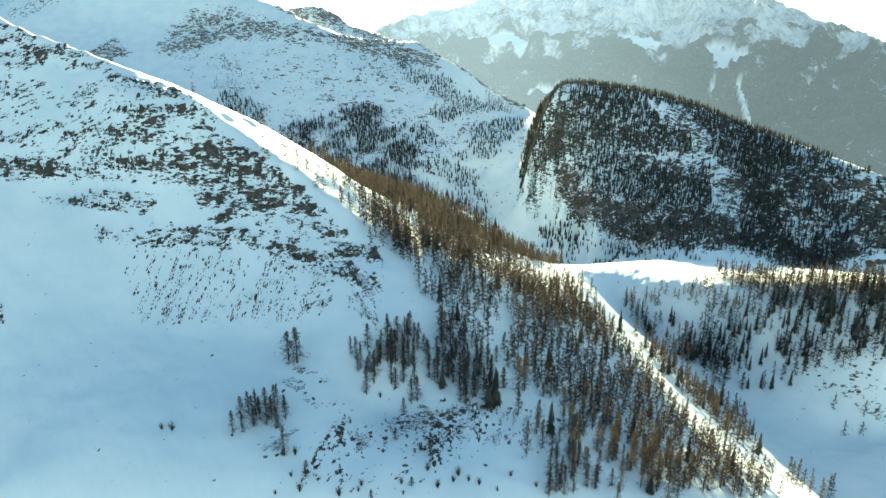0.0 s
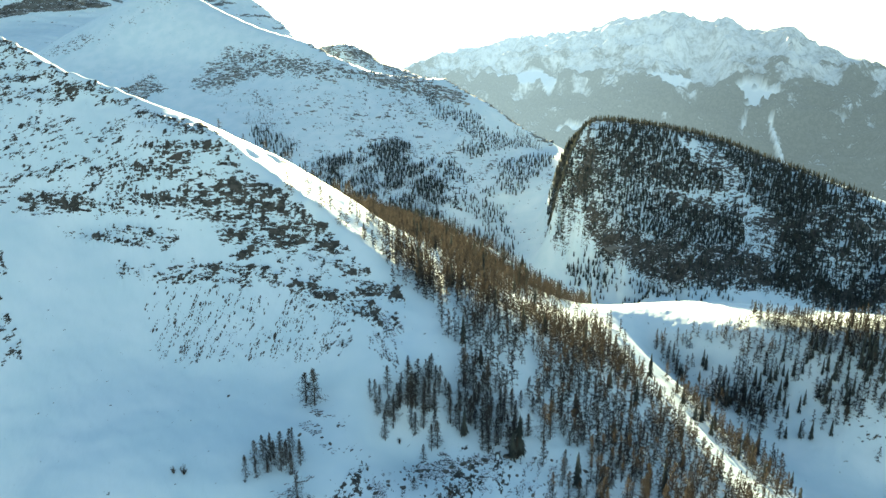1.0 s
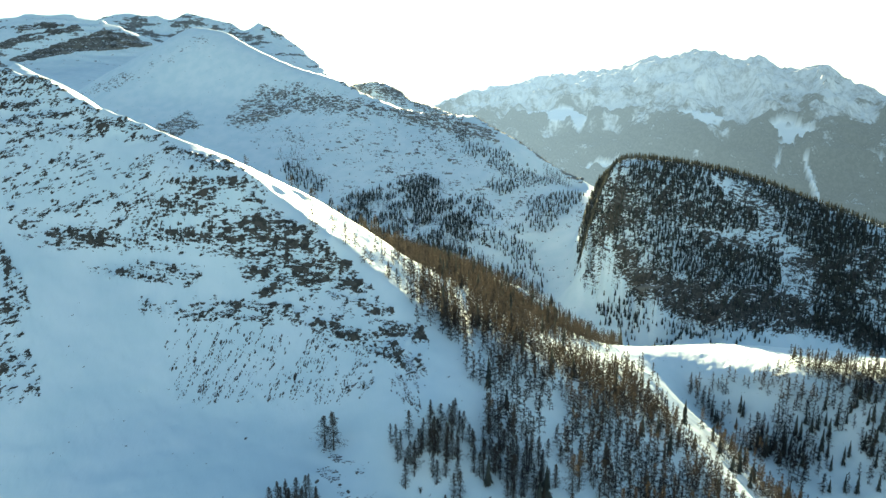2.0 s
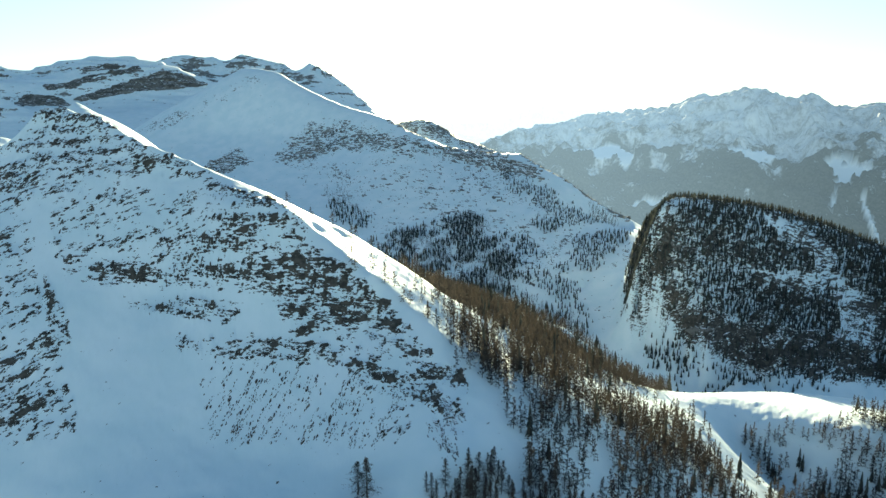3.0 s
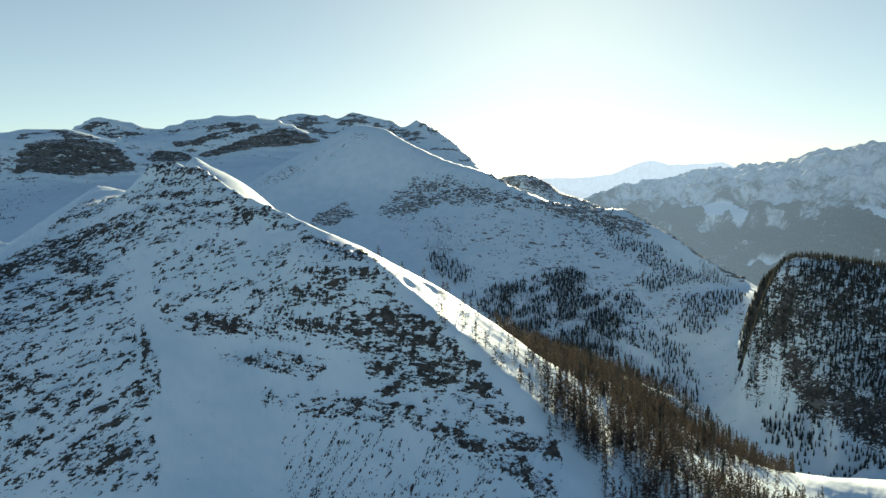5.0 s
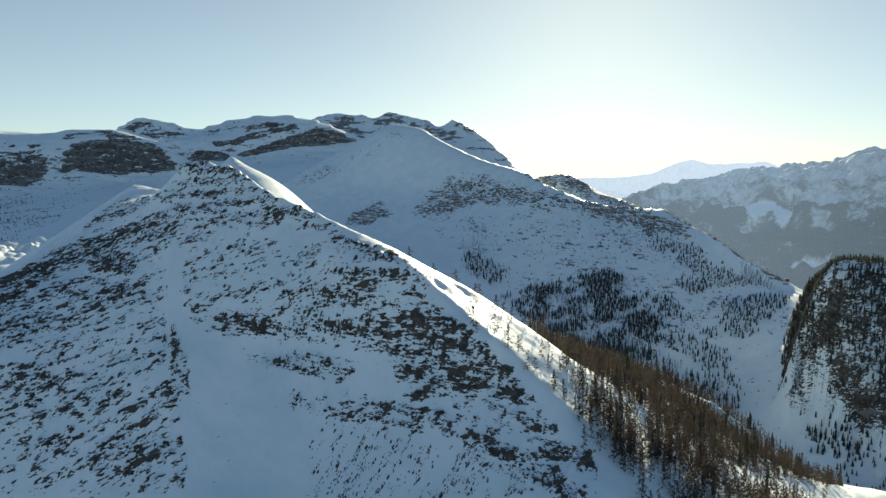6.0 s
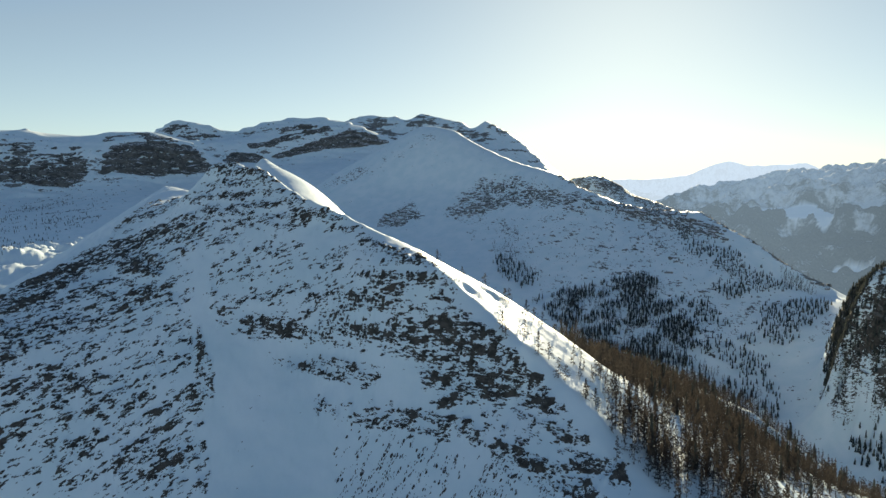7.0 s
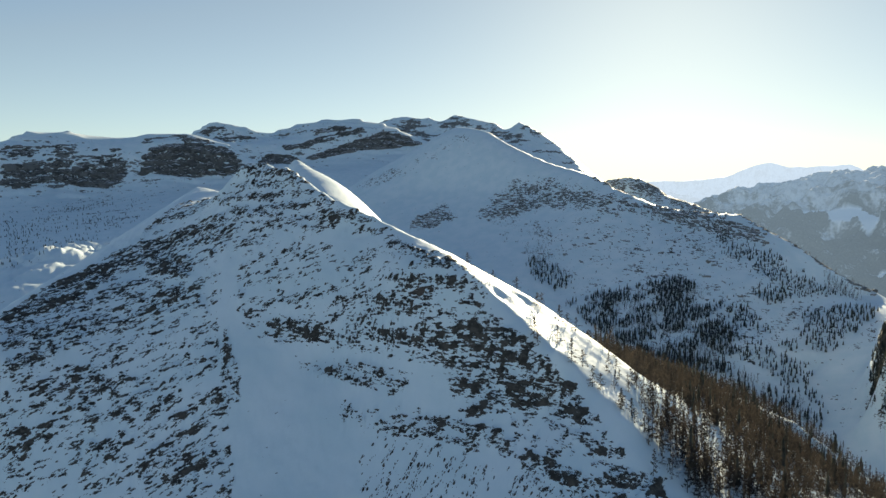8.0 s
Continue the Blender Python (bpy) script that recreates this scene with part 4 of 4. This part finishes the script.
def scatter(zone, gap, seed, keep=1.0, clump=0.0, size=22.0):
    """Places in a zone on a jittered grid, thinned into clumps."""
    poly = np.array(ZONES[zone], float)
    lo, hi = poly.min(0), poly.max(0)
    rng = np.random.RandomState(seed)
    gx, gy = np.meshgrid(np.arange(lo[0], hi[0], gap), np.arange(lo[1], hi[1], gap))
    x = gx.ravel() + rng.uniform(-0.55, 0.55, gx.size) * gap
    y = gy.ravel() + rng.uniform(-0.55, 0.55, gx.size) * gap
    ok = inside(zone, x, y, 0.5 + 1.2 * gap) > rng.random_sample(x.size)
    ok &= rng.random_sample(x.size) < keep
    if clump:
        ok &= fbm(x / size, y / size, 3, seed + 5) > clump
    ok &= (inside("fan_snow", x, y, 8.0) < 0.5) | (rng.random_sample(x.size) < 0.05)
    ok &= (inside("hill_clearing", x, y, 8.0) < 0.5) | (rng.random_sample(x.size) < 0.12)
    ok &= (inside("hill_cliff", x, y, 8.0) < 0.5) | (rng.random_sample(x.size) < 0.4)
    return np.stack([x[ok], y[ok]], -1)


def land(xy):
    """Heights of the ground at places on the plan."""
    return smooth_height(xy[:, 0], xy[:, 1])


# kind, zone, gap, share kept, clumping, clump size, height from, height to
WOODS = (
    ("larch", "larch_spur", 4.3, 0.92, 0.36, 14, 9, 18),
    ("larch", "spur_top", 7.0, 0.65, 0.4, 14, 9, 18),
    ("larch", "larch_crest", 4.7, 0.9, 0.34, 14, 11, 20),
    ("larch", "larch_clump", 3.9, 0.92, 0.40, 12, 10, 17),
    ("larch", "larch_knoll", 3.9, 0.9, 0.36, 10, 8, 16),
    ("larch", "larch_ledge", 7.0, 0.6, 0.0, 10, 12, 24),
    ("larch", "larch_foot", 9.0, 0.7, 0.42, 18, 4, 12),
    ("spruce", "larch_spur", 19.0, 0.30, 0.0, 20, 12, 22),
    ("spruce", "larch_ledge", 16.0, 0.6, 0.0, 20, 12, 26),
    ("spruce", "larch_clump", 17.0, 0.5, 0.0, 20, 10, 18),
    ("larch", "bowl_wood", 4.6, 0.9, 0.42, 20, 12, 21),
    ("spruce", "bowl_wood", 6.0, 0.5, 0.42, 24, 12, 22),
    ("larch", "bowl_east", 4.8, 0.95, 0.30, 18, 12, 21),
    ("spruce", "bowl_east", 5.2, 0.5, 0.38, 18, 13, 23),
    ("larch", "crest_scatter", 6.5, 0.6, 0.0, 18, 5, 13),
    ("larch", "bowl_edge", 5.4, 0.8, 0.40, 14, 11, 19),
    ("spruce", "bowl_edge", 14.0, 0.5, 0.0, 14, 12, 19),
    ("larch", "bowl_floor", 7.0, 0.8, 0.36, 14, 12, 20),
    ("spruce", "bowl_floor", 11.0, 0.7, 0.0, 14, 12, 18),
    ("larch", "bowl_corner", 7.0, 0.7, 0.3, 14, 12, 20),
    ("larch", "plateau_wood", 3.4, 0.97, 0.15, 20, 11, 19),
    ("larch", "plateau_rim_wood", 4.6, 0.85, 0.42, 12, 11, 18),
    ("spruce", "plateau_wood", 16.0, 0.5, 0.0, 20, 12, 20),
    ("larch", "back_larch", 4.8, 0.97, 0.22, 16, 9, 18),
    ("spruce", "back_larch", 15.0, 0.6, 0.0, 16, 12, 22),
    ("spruce", "valley_wood", 9.5, 0.95, 0.28, 40, 12, 20),
    ("larch", "valley_wood", 8.0, 0.9, 0.3, 40, 10, 17),
    ("spruce", "moraine", 24.0, 0.5, 0.45, 80, 6, 13),
    ("larch", "rim_trees", 8.0, 0.7, 0.35, 30, 6, 12),
    ("spruce", "hill_right", 5.6, 0.95, 0.30, 30, 9, 15),
    ("spruce", "hill_flank_wood", 3.4, 0.98, 0.0, 30, 9, 14),
    ("spruce", "hill_low", 9.0, 0.9, 0.4, 30, 8, 14),
    ("spruce", "wood_main", 5.6, 0.95, 0.42, 22, 7, 15),
    ("larch", "wood_main", 6.6, 0.9, 0.41, 22, 7, 14),
    ("larch", "wood_column", 9.0, 0.75, 0.42, 30, 7, 13),
    ("spruce", "wood_column_foot", 9.0, 0.9, 0.28, 30, 9, 16),
    ("spruce", "wood_ridge", 6.2, 0.88, 0.43, 30, 5, 11),
    ("spruce", "wood_clump", 7.0, 0.95, 0.0, 30, 9, 15),
    ("spruce", "wood_shelf", 7.0, 0.85, 0.47, 26, 7, 13),
    ("spruce", "wood_east", 8.0, 0.85, 0.40, 35, 7, 14),
    ("larch", "wood_east", 12.0, 0.6, 0.4, 35, 7, 13),
    ("larch", "larch_saddle", 5.5, 0.95, 0.1, 30, 8, 14),
    ("spruce", "peak_rim", 11.0, 0.7, 0.4, 40, 5, 9),
    ("spruce", "peak_slope", 19.0, 0.5, 0.47, 60, 3, 8),
    ("spruce", "foot_wood", 4.8, 0.97, 0.1, 25, 9, 15),
    ("spruce", "foot_scatter", 7.0, 0.85, 0.38, 25, 6, 12),
    ("spruce", "slope_scatter", 7.0, 0.85, 0.38, 25, 6, 13),
    ("spruce", "gorge_wood", 5.5, 0.9, 0.35, 22, 7, 13),
    ("spruce", "basin_trees", 19.0, 0.6, 0.44, 70, 6, 11),
    ("spruce", "fan_trees", 9.0, 0.8, 0.3, 30, 9, 16),
    ("spruce", "hill_trees", 5.0, 0.97, 0.40, 55, 8, 17),
    ("spruce", "hill_rim", 5.6, 0.95, 0.15, 30, 8, 14),
    ("larch", "hill_rim", 9.0, 0.8, 0.3, 30, 8, 13),
    ("larch", "hill_trees", 8.5, 0.85, 0.36, 40, 8, 15),
)
near, far = {"larch": [], "spruce": []}, {"larch": [], "spruce": []}
for i, (kind, zone, gap, keep, clump, size, low, high) in enumerate(WOODS):
    xy = scatter(zone, gap, 100 + i, keep, clump, size)
    rng = np.random.RandomState(500 + i)
    h = rng.uniform(low, high, len(xy)) * rng.uniform(0.8, 1.0, len(xy))
    rows = np.column_stack([xy, land(xy) - 0.3, h, rng.uniform(0, 2 * math.pi, len(xy)), rng.uniform(0.85, 1.25, len(xy))])
    for row in rows:
        (near if math.hypot(row[0], row[1]) < 372 else far)[kind].append(row)
for name, low, high in (("crest_trees", 5, 12), ("skyline_trees", 5, 9), ("lone_larches", 15, 19)):
    xy = np.array(ZONES[name], float)
    rng = np.random.RandomState(7)
    for row in np.column_stack([xy, land(xy) - 0.3, rng.uniform(low, high, len(xy)), rng.uniform(0, 6, len(xy)), rng.uniform(1.25, 1.9, len(xy))]):
        near["larch"].insert(0, row)
for kind in near:
    near[kind].sort(key=lambda row: math.hypot(row[0], row[1]))
    far[kind] += near[kind][300:]
    near[kind] = near[kind][:300]

LABELS = {"larch": "bare brown larch tree standing in the snow", "spruce": "dark green spruce tree standing in the snow"}


def near_trees(kind, crown_of, material, variants):
    """The closer trees, each with a trunk and a crown."""
    models = []
    for v in range(variants):
        rng = random.Random(40 + v)
        models.append((tri_mesh(kind + "_trunk", trunk_tris(20, 0.27, 6, rng), BARK), tri_mesh(kind + "_crown", crown_of(v), material)))
    for i, (x, y, z, h, turn, girth) in enumerate(near[kind]):
        trunk, crown = models[i % variants]
        wide = (0.62 * h + 5.5) / 20 * girth
        tree = tagged(new(kind + "_tree"), LABELS[kind], "tree", kind + " trees of the near spur")
        tree.matrix_basis = pose(x, y, z, 0, 0, math.degrees(turn)) @ Matrix.Diagonal((wide, wide, h / 20, 1))
        for name, me in (("trunk", trunk), ("crown", crown)):
            new(name, me).parent = tree


def far_wood(kind, models, rows, label):
    """All the farther trees of a kind, joined; the nearest of them with more twigs."""
    rows = np.array(rows)
    parts = []
    close = np.hypot(rows[:, 0], rows[:, 1]) < 620
    sets = [(m, rows[close][v::len(models[0])]) for v, m in enumerate(models[0])]
    sets += [(m, rows[~close][v::len(models[1])]) for v, m in enumerate(models[1])]
    for model, mine in sets:
        s = (mine[:, 3] / 20)[:, None, None]
        c, d = np.cos(mine[:, 4])[:, None], np.sin(mine[:, 4])[:, None]
        x, y = model[None, :, 0] * c - model[None, :, 1] * d, model[None, :, 0] * d + model[None, :, 1] * c
        w = (0.62 * mine[:, 3] + 5.5) / mine[:, 3] * mine[:, 5]
        x, y = x * w[:, None], y * w[:, None]
        p = np.stack([x, y, np.broadcast_to(model[None, :, 2], x.shape)], -1) * s + mine[:, None, :3]
        parts.append(p.reshape(-1, 3))
    co = np.concatenate(parts)
    me = fill_mesh(bpy.data.meshes.new(kind + "_wood"), co, np.arange(len(co)).reshape(-1, 3), False)
    return tagged(new(kind + "_wood", me), label, "woodland", kind="stuff")


near_trees("larch", lambda v: larch_tris(20, 105, 9, 0.085, 60 + v), LARCH, 6)
near_trees("spruce", lambda v: spruce_tris(20, 17, 12, 80 + v, 0.13 + 0.015 * v), SPRUCE, 4)
larch_models = [[np.array(larch_tris(20, n, k, w, 160 + v) + pole_tris(20, 0.2), float).reshape(-1, 3) for v in range(5)]
                for n, k, w in ((28, 7, 0.27), (13, 4, 0.55))]
spruce_models = [[np.array(spruce_tris(20, n, k, 180 + v, 0.115 + 0.015 * v), float).reshape(-1, 3) for v in range(4)]
                 for n, k in ((10, 8), (6, 4))]
far_wood("larch", larch_models, far["larch"], "brown bare larch woods on the snowy slopes").data.materials.append(LARCH)
far_wood("spruce", spruce_models, far["spruce"], "dark spruce woods on the snowy slopes").data.materials.append(SPRUCE)

# ---------------------------------------------------------------- rocks and shrubs
STONE = Nodes("grey_brown_stone")
tone = STONE.mix(STONE.ramp(STONE.noise(0.5, 5, 0.6, stretch=(1, 1, 2.5)), 0.35, 0.68), col(0.055, 0.047, 0.040), col(0.19, 0.163, 0.135))
STONE.link(tone, STONE.bsdf.inputs["Base Color"])
STONE.bsdf.inputs["Roughness"].default_value = 0.9
STONE.bump(STONE.noise(2.2, 5, 0.65), 0.8, 0.4)
STONE = STONE.mat
CAP = Nodes("fresh_snow")
CAP.link(CAP.mix(CAP.noise(0.4, 3), col(0.725, 0.83, 0.86), col(0.825, 0.89, 0.91)), CAP.bsdf.inputs["Base Color"])
CAP.bsdf.inputs["Roughness"].default_value = 0.6
CAP.bump(CAP.noise(1.5, 4), 0.3, 0.3)
CAP = CAP.mat


def crag(seed, grow=0.0, top_only=False):
    """A broken block of rock, about 2 m each way, or the snow that lies on it."""
    rng = random.Random(seed)
    bm = bmesh.new()
    bmesh.ops.create_icosphere(bm, subdivisions=2, radius=1.0)
    cuts = [Vector((rng.uniform(-1, 1), rng.uniform(-1, 1), rng.uniform(-0.2, 1))).normalized() for _ in range(9)]
    reach = [rng.uniform(0.55, 0.9) for _ in cuts]
    for v in bm.verts:
        p = v.co.copy()
        for c, r in zip(cuts, reach):
            over = p.dot(c) - r
            if over > 0:
                p -= c * over
        p += p.normalized() * (noise.noise(p * 3 + Vector((seed, 0, 0))) * 0.09 + grow)
        v.co = p
    if top_only:
        bm.normal_update()
        low = [f for f in bm.faces if f.normal.z < 0.86]
        bmesh.ops.delete(bm, geom=low, context="FACES")
        for v in bm.verts:
            if v.is_boundary:
                v.co.z -= 0.1
    me = bpy.data.meshes.new("crag")
    bm.to_mesh(me)
    bm.free()
    return me


def shards(name, zones, gap, size, coarse, seed, label, material, soft):
    """Angular slabs of bedrock lying in the slope along its beds, in clusters broken by snow."""
    poly = np.concatenate([np.array(ZONES[z], float) for z in zones])
    lo, hi = poly.min(0), poly.max(0)
    rs = np.random.RandomState(seed)
    gx, gy = np.meshgrid(np.arange(lo[0], hi[0], gap), np.arange(lo[1], hi[1], gap))
    x = gx.ravel() + rs.uniform(-0.6, 0.6, gx.size) * gap
    y = gy.ravel() + rs.uniform(-0.6, 0.6, gx.size) * gap
    share, tilt = beds(x, y, None, zones, soft)
    live = share > 0.004
    x, y, share = x[live], y[live], share[live]
    tilt = tilt[live]
    e = gap
    z = smooth_height(x, y)
    sx, sy = (smooth_height(x + e, y) - z) / e, (smooth_height(x, y + e) - z) / e
    steep = np.hypot(sx, sy) + 1e-6
    ok = bed_pattern(x, y, z, tilt, coarse, seed) + rs.normal(0, 0.03, x.size) > bed_limit(share, seed)
    tilt = tilt + rs.normal(0, 0.16, x.size)
    c, s = np.cos(tilt), np.sin(tilt)
    x, y, z, sx, sy, steep, c, s, share = (v[ok] for v in (x, y, z, sx, sy, steep, c, s, share))
    n = len(x)
    up = np.stack([-sx, -sy, np.ones(n)], -1)
    up /= np.linalg.norm(up, axis=1)[:, None]
    level = np.stack([sy / steep, -sx / steep, np.zeros(n)], -1)
    rise = np.cross(up, level)
    a = level * c[:, None] + rise * s[:, None]
    b = np.cross(up, a)
    length = size * np.exp(rs.normal(0.0, 0.5, n)) * (0.7 + 0.8 * share) * 1.15
    width = length * rs.uniform(0.3, 0.6, n)
    tall = size * rs.uniform(0.1, 0.6, n) * np.minimum(1.3, length / size)
    mid = np.stack([x, y, z], -1)
    k = 7
    ang = (np.arange(k) + rs.uniform(-0.3, 0.3, (n, k))) * 2 * math.pi / k
    r = rs.uniform(0.55, 1.2, (n, k))
    ca, sa = (np.cos(ang) * r * length[:, None])[:, :, None], (np.sin(ang) * r * width[:, None])[:, :, None]
    low = mid[:, None] + ca * a[:, None] + sa * b[:, None] - up[:, None] * (0.5 * size)
    shift = rs.uniform(-0.15, 0.15, (n, 1, 1))
    top = mid[:, None] + (ca * 0.82 + shift * length[:, None, None]) * a[:, None] + sa * 0.72 * b[:, None] + up[:, None] * (tall[:, None] * rs.uniform(0.35, 1.15, (n, k)))[:, :, None]
    peak = mid + up * (tall * rs.uniform(0.7, 1.25, n))[:, None]
    co = np.concatenate([low, top, peak[:, None]], 1).reshape(-1, 3)
    i = np.arange(k)
    j = (i + 1) % k
    one = np.concatenate([np.stack([i, j, k + j], -1), np.stack([i, k + j, k + i], -1), np.stack([k + i, k + j, np.full(k, 2 * k)], -1)])
    faces = (one[None] + (np.arange(n) * (2 * k + 1))[:, None, None]).reshape(-1, 3)
    me = fill_mesh(bpy.data.meshes.new(name), co, faces, False)
    me.materials.append(material)
    return tagged(new(name, me), label, "rock", kind="stuff")


def bedrock(name, dark, light, fine):
    """Broken rock with snow on what lies flat; fine is the size of its grain per metre."""
    m = Nodes(name)
    one = m.add("ShaderNodeNewGeometry")
    tone = m.math("ADD", m.math("MULTIPLY", one.outputs["Random Per Island"], 0.5), m.math("MULTIPLY", m.noise(0.7 * fine, 5, 0.65, stretch=(1, 1, 2.2)), 0.6))
    stone = m.mix(m.ramp(tone, 0.2, 0.95), dark, light)
    lie = m.add("ShaderNodeSeparateXYZ", Vector=one.outputs["Normal"]).outputs[2]
    dust = m.ramp(m.math("ADD", lie, m.math("MULTIPLY", m.math("SUBTRACT", m.noise(1.1 * fine, 5, 0.6), 0.5), 0.5)), 0.84, 0.92)
    m.link(m.mix(dust, stone, col(0.82, 0.84, 0.87)), m.bsdf.inputs["Base Color"])
    m.bsdf.inputs["Roughness"].default_value = 0.9
    m.bsdf.inputs["Specular IOR Level"].default_value = 0.2
    m.bump(m.noise(1.8 * fine, 5, 0.65), 0.7, 0.4 / fine)
    return m.mat


BEDROCK = bedrock("dark_bedrock", col(0.044, 0.034, 0.029), col(0.122, 0.097, 0.080), 1.0)
# crag stone lightened: the haze before the mountain is put into its colour
HAZEROCK = bedrock("haze_pale_rock", col(0.120, 0.112, 0.104), col(0.300, 0.285, 0.268), 0.25)
WALLROCK = bedrock("grey_wall_rock", col(0.085, 0.081, 0.077), col(0.215, 0.203, 0.190), 0.12)
shards("bedrock_slabs", OUTCROPS, 0.95, 0.66, 0.9, 940, "dark brown bedrock slabs breaking through the snow in tilted beds", BEDROCK, 2.5)
shards("bedrock_scree", SCREE, 0.8, 0.5, 0.55, 930, "dark broken scree and ledges sticking out of the snow", BEDROCK, 2.5)
shards("bedrock_crags", CRAGS, 7.0, 4.5, 4.5, 950, "grey rock crags on the snowy mountain flank", HAZEROCK, 14.0)
shards("bedrock_walls", WALLS, 5.0, 7.5, 7.5, 970, "grey layered rock walls of the far mountains", WALLROCK, 2.5)
shards("bedrock_specks", {"peak_slope": (0.05, 0), "fan_snow": (0.07, 30)}, 3.4, 1.5, 1.5, 980, "small dark stones scattered over the snowy flank", BEDROCK, 20.0)
shards("bedrock_stones", {"basin_specks": (0.07, 20)}, 7.0, 3.2, 3.0, 990, "dark stones scattered over the snow basin below the walls", WALLROCK, 40.0)
shards("bedrock_cliffs", CLIFFS, 5.0, 3.4, 3.4, 960, "grey rock cliffs between the trees of the wooded hill", WALLROCK, 10.0)

crags = []
for v in range(6):
    body, cap = crag(300 + v), crag(300 + v, 0.07, True)
    body.materials.append(STONE)
    cap.materials.append(CAP)
    crags.append((body, cap))
spots = np.array(ZONES["boulders"], float)
spots = np.concatenate([spots, scatter("rock_ledge", 9.0, 900, 0.8, 0.5, 12), scatter("knoll_scree", 9.0, 901, 0.8, 0.5, 10), ZONES["big_outcrop"]])
rng = random.Random(11)
for i, ((x, y), z) in enumerate(zip(spots, land(spots))):
    size = 7.0 if i >= len(spots) - 2 else rng.uniform(1.2, 2.0) if i < 12 else rng.uniform(0.4, 1.1)
    rock = tagged(new("rock_outcrop"), "grey-brown broken rock outcrop capped with snow", "rock", "rocks of the near spur")
    rock.matrix_basis = pose(x, y, z - 0.1 * size, rng.uniform(-15, 15), rng.uniform(-15, 15), rng.uniform(0, 360)) @ Matrix.Diagonal(
        (size * rng.uniform(1.0, 1.9), size, size * rng.uniform(0.45, 0.8), 1))
    for name, me in zip(("stone", "snow_cap"), crags[i % 6]):
        new(name, me).parent = rock

SHRUB = foliage_material("shrub_twigs", col(0.05, 0.042, 0.035), col(0.11, 0.088, 0.066), 0.3)


def shrub_tris(seed):
    """A bare bush, 4 m high: stems fanning out of the snow, with twigs."""
    rng, out = random.Random(seed), []
    for _ in range(46):
        a, tilt = rng.uniform(0, 2 * math.pi), rng.uniform(0.03, 0.75) ** 1.4
        tip = Vector((math.cos(a) * math.sin(tilt), math.sin(a) * math.sin(tilt), math.cos(tilt))) * rng.uniform(1.2, 4.0)
        base = Vector((rng.uniform(-0.3, 0.3), rng.uniform(-0.3, 0.3), -0.2))
        out.append(blade(base, tip, 0.05, rng))
        for _ in range(5):
            p = base + (tip - base) * rng.uniform(0.35, 1)
            out.append(blade(p, p + Vector((rng.uniform(-1, 1), rng.uniform(-1, 1), rng.uniform(-0.4, 1))) * 0.7, 0.07, rng))
    return out


shrubs = [tri_mesh("shrub", shrub_tris(400 + v), SHRUB) for v in range(4)]
spots = np.array(ZONES["shrubs"], float)
for i, ((x, y), z) in enumerate(zip(spots, land(spots))):
    bush = tagged(new("shrub", shrubs[i % 4]), "bare dark brown shrub sticking out of snow", "shrub", "shrubs of the near slope")
    size = rng.uniform(0.45, 1.15)
    bush.matrix_basis = pose(x, y, z, 0, 0, rng.uniform(0, 360)) @ Matrix.Diagonal((size, size, size, 1))
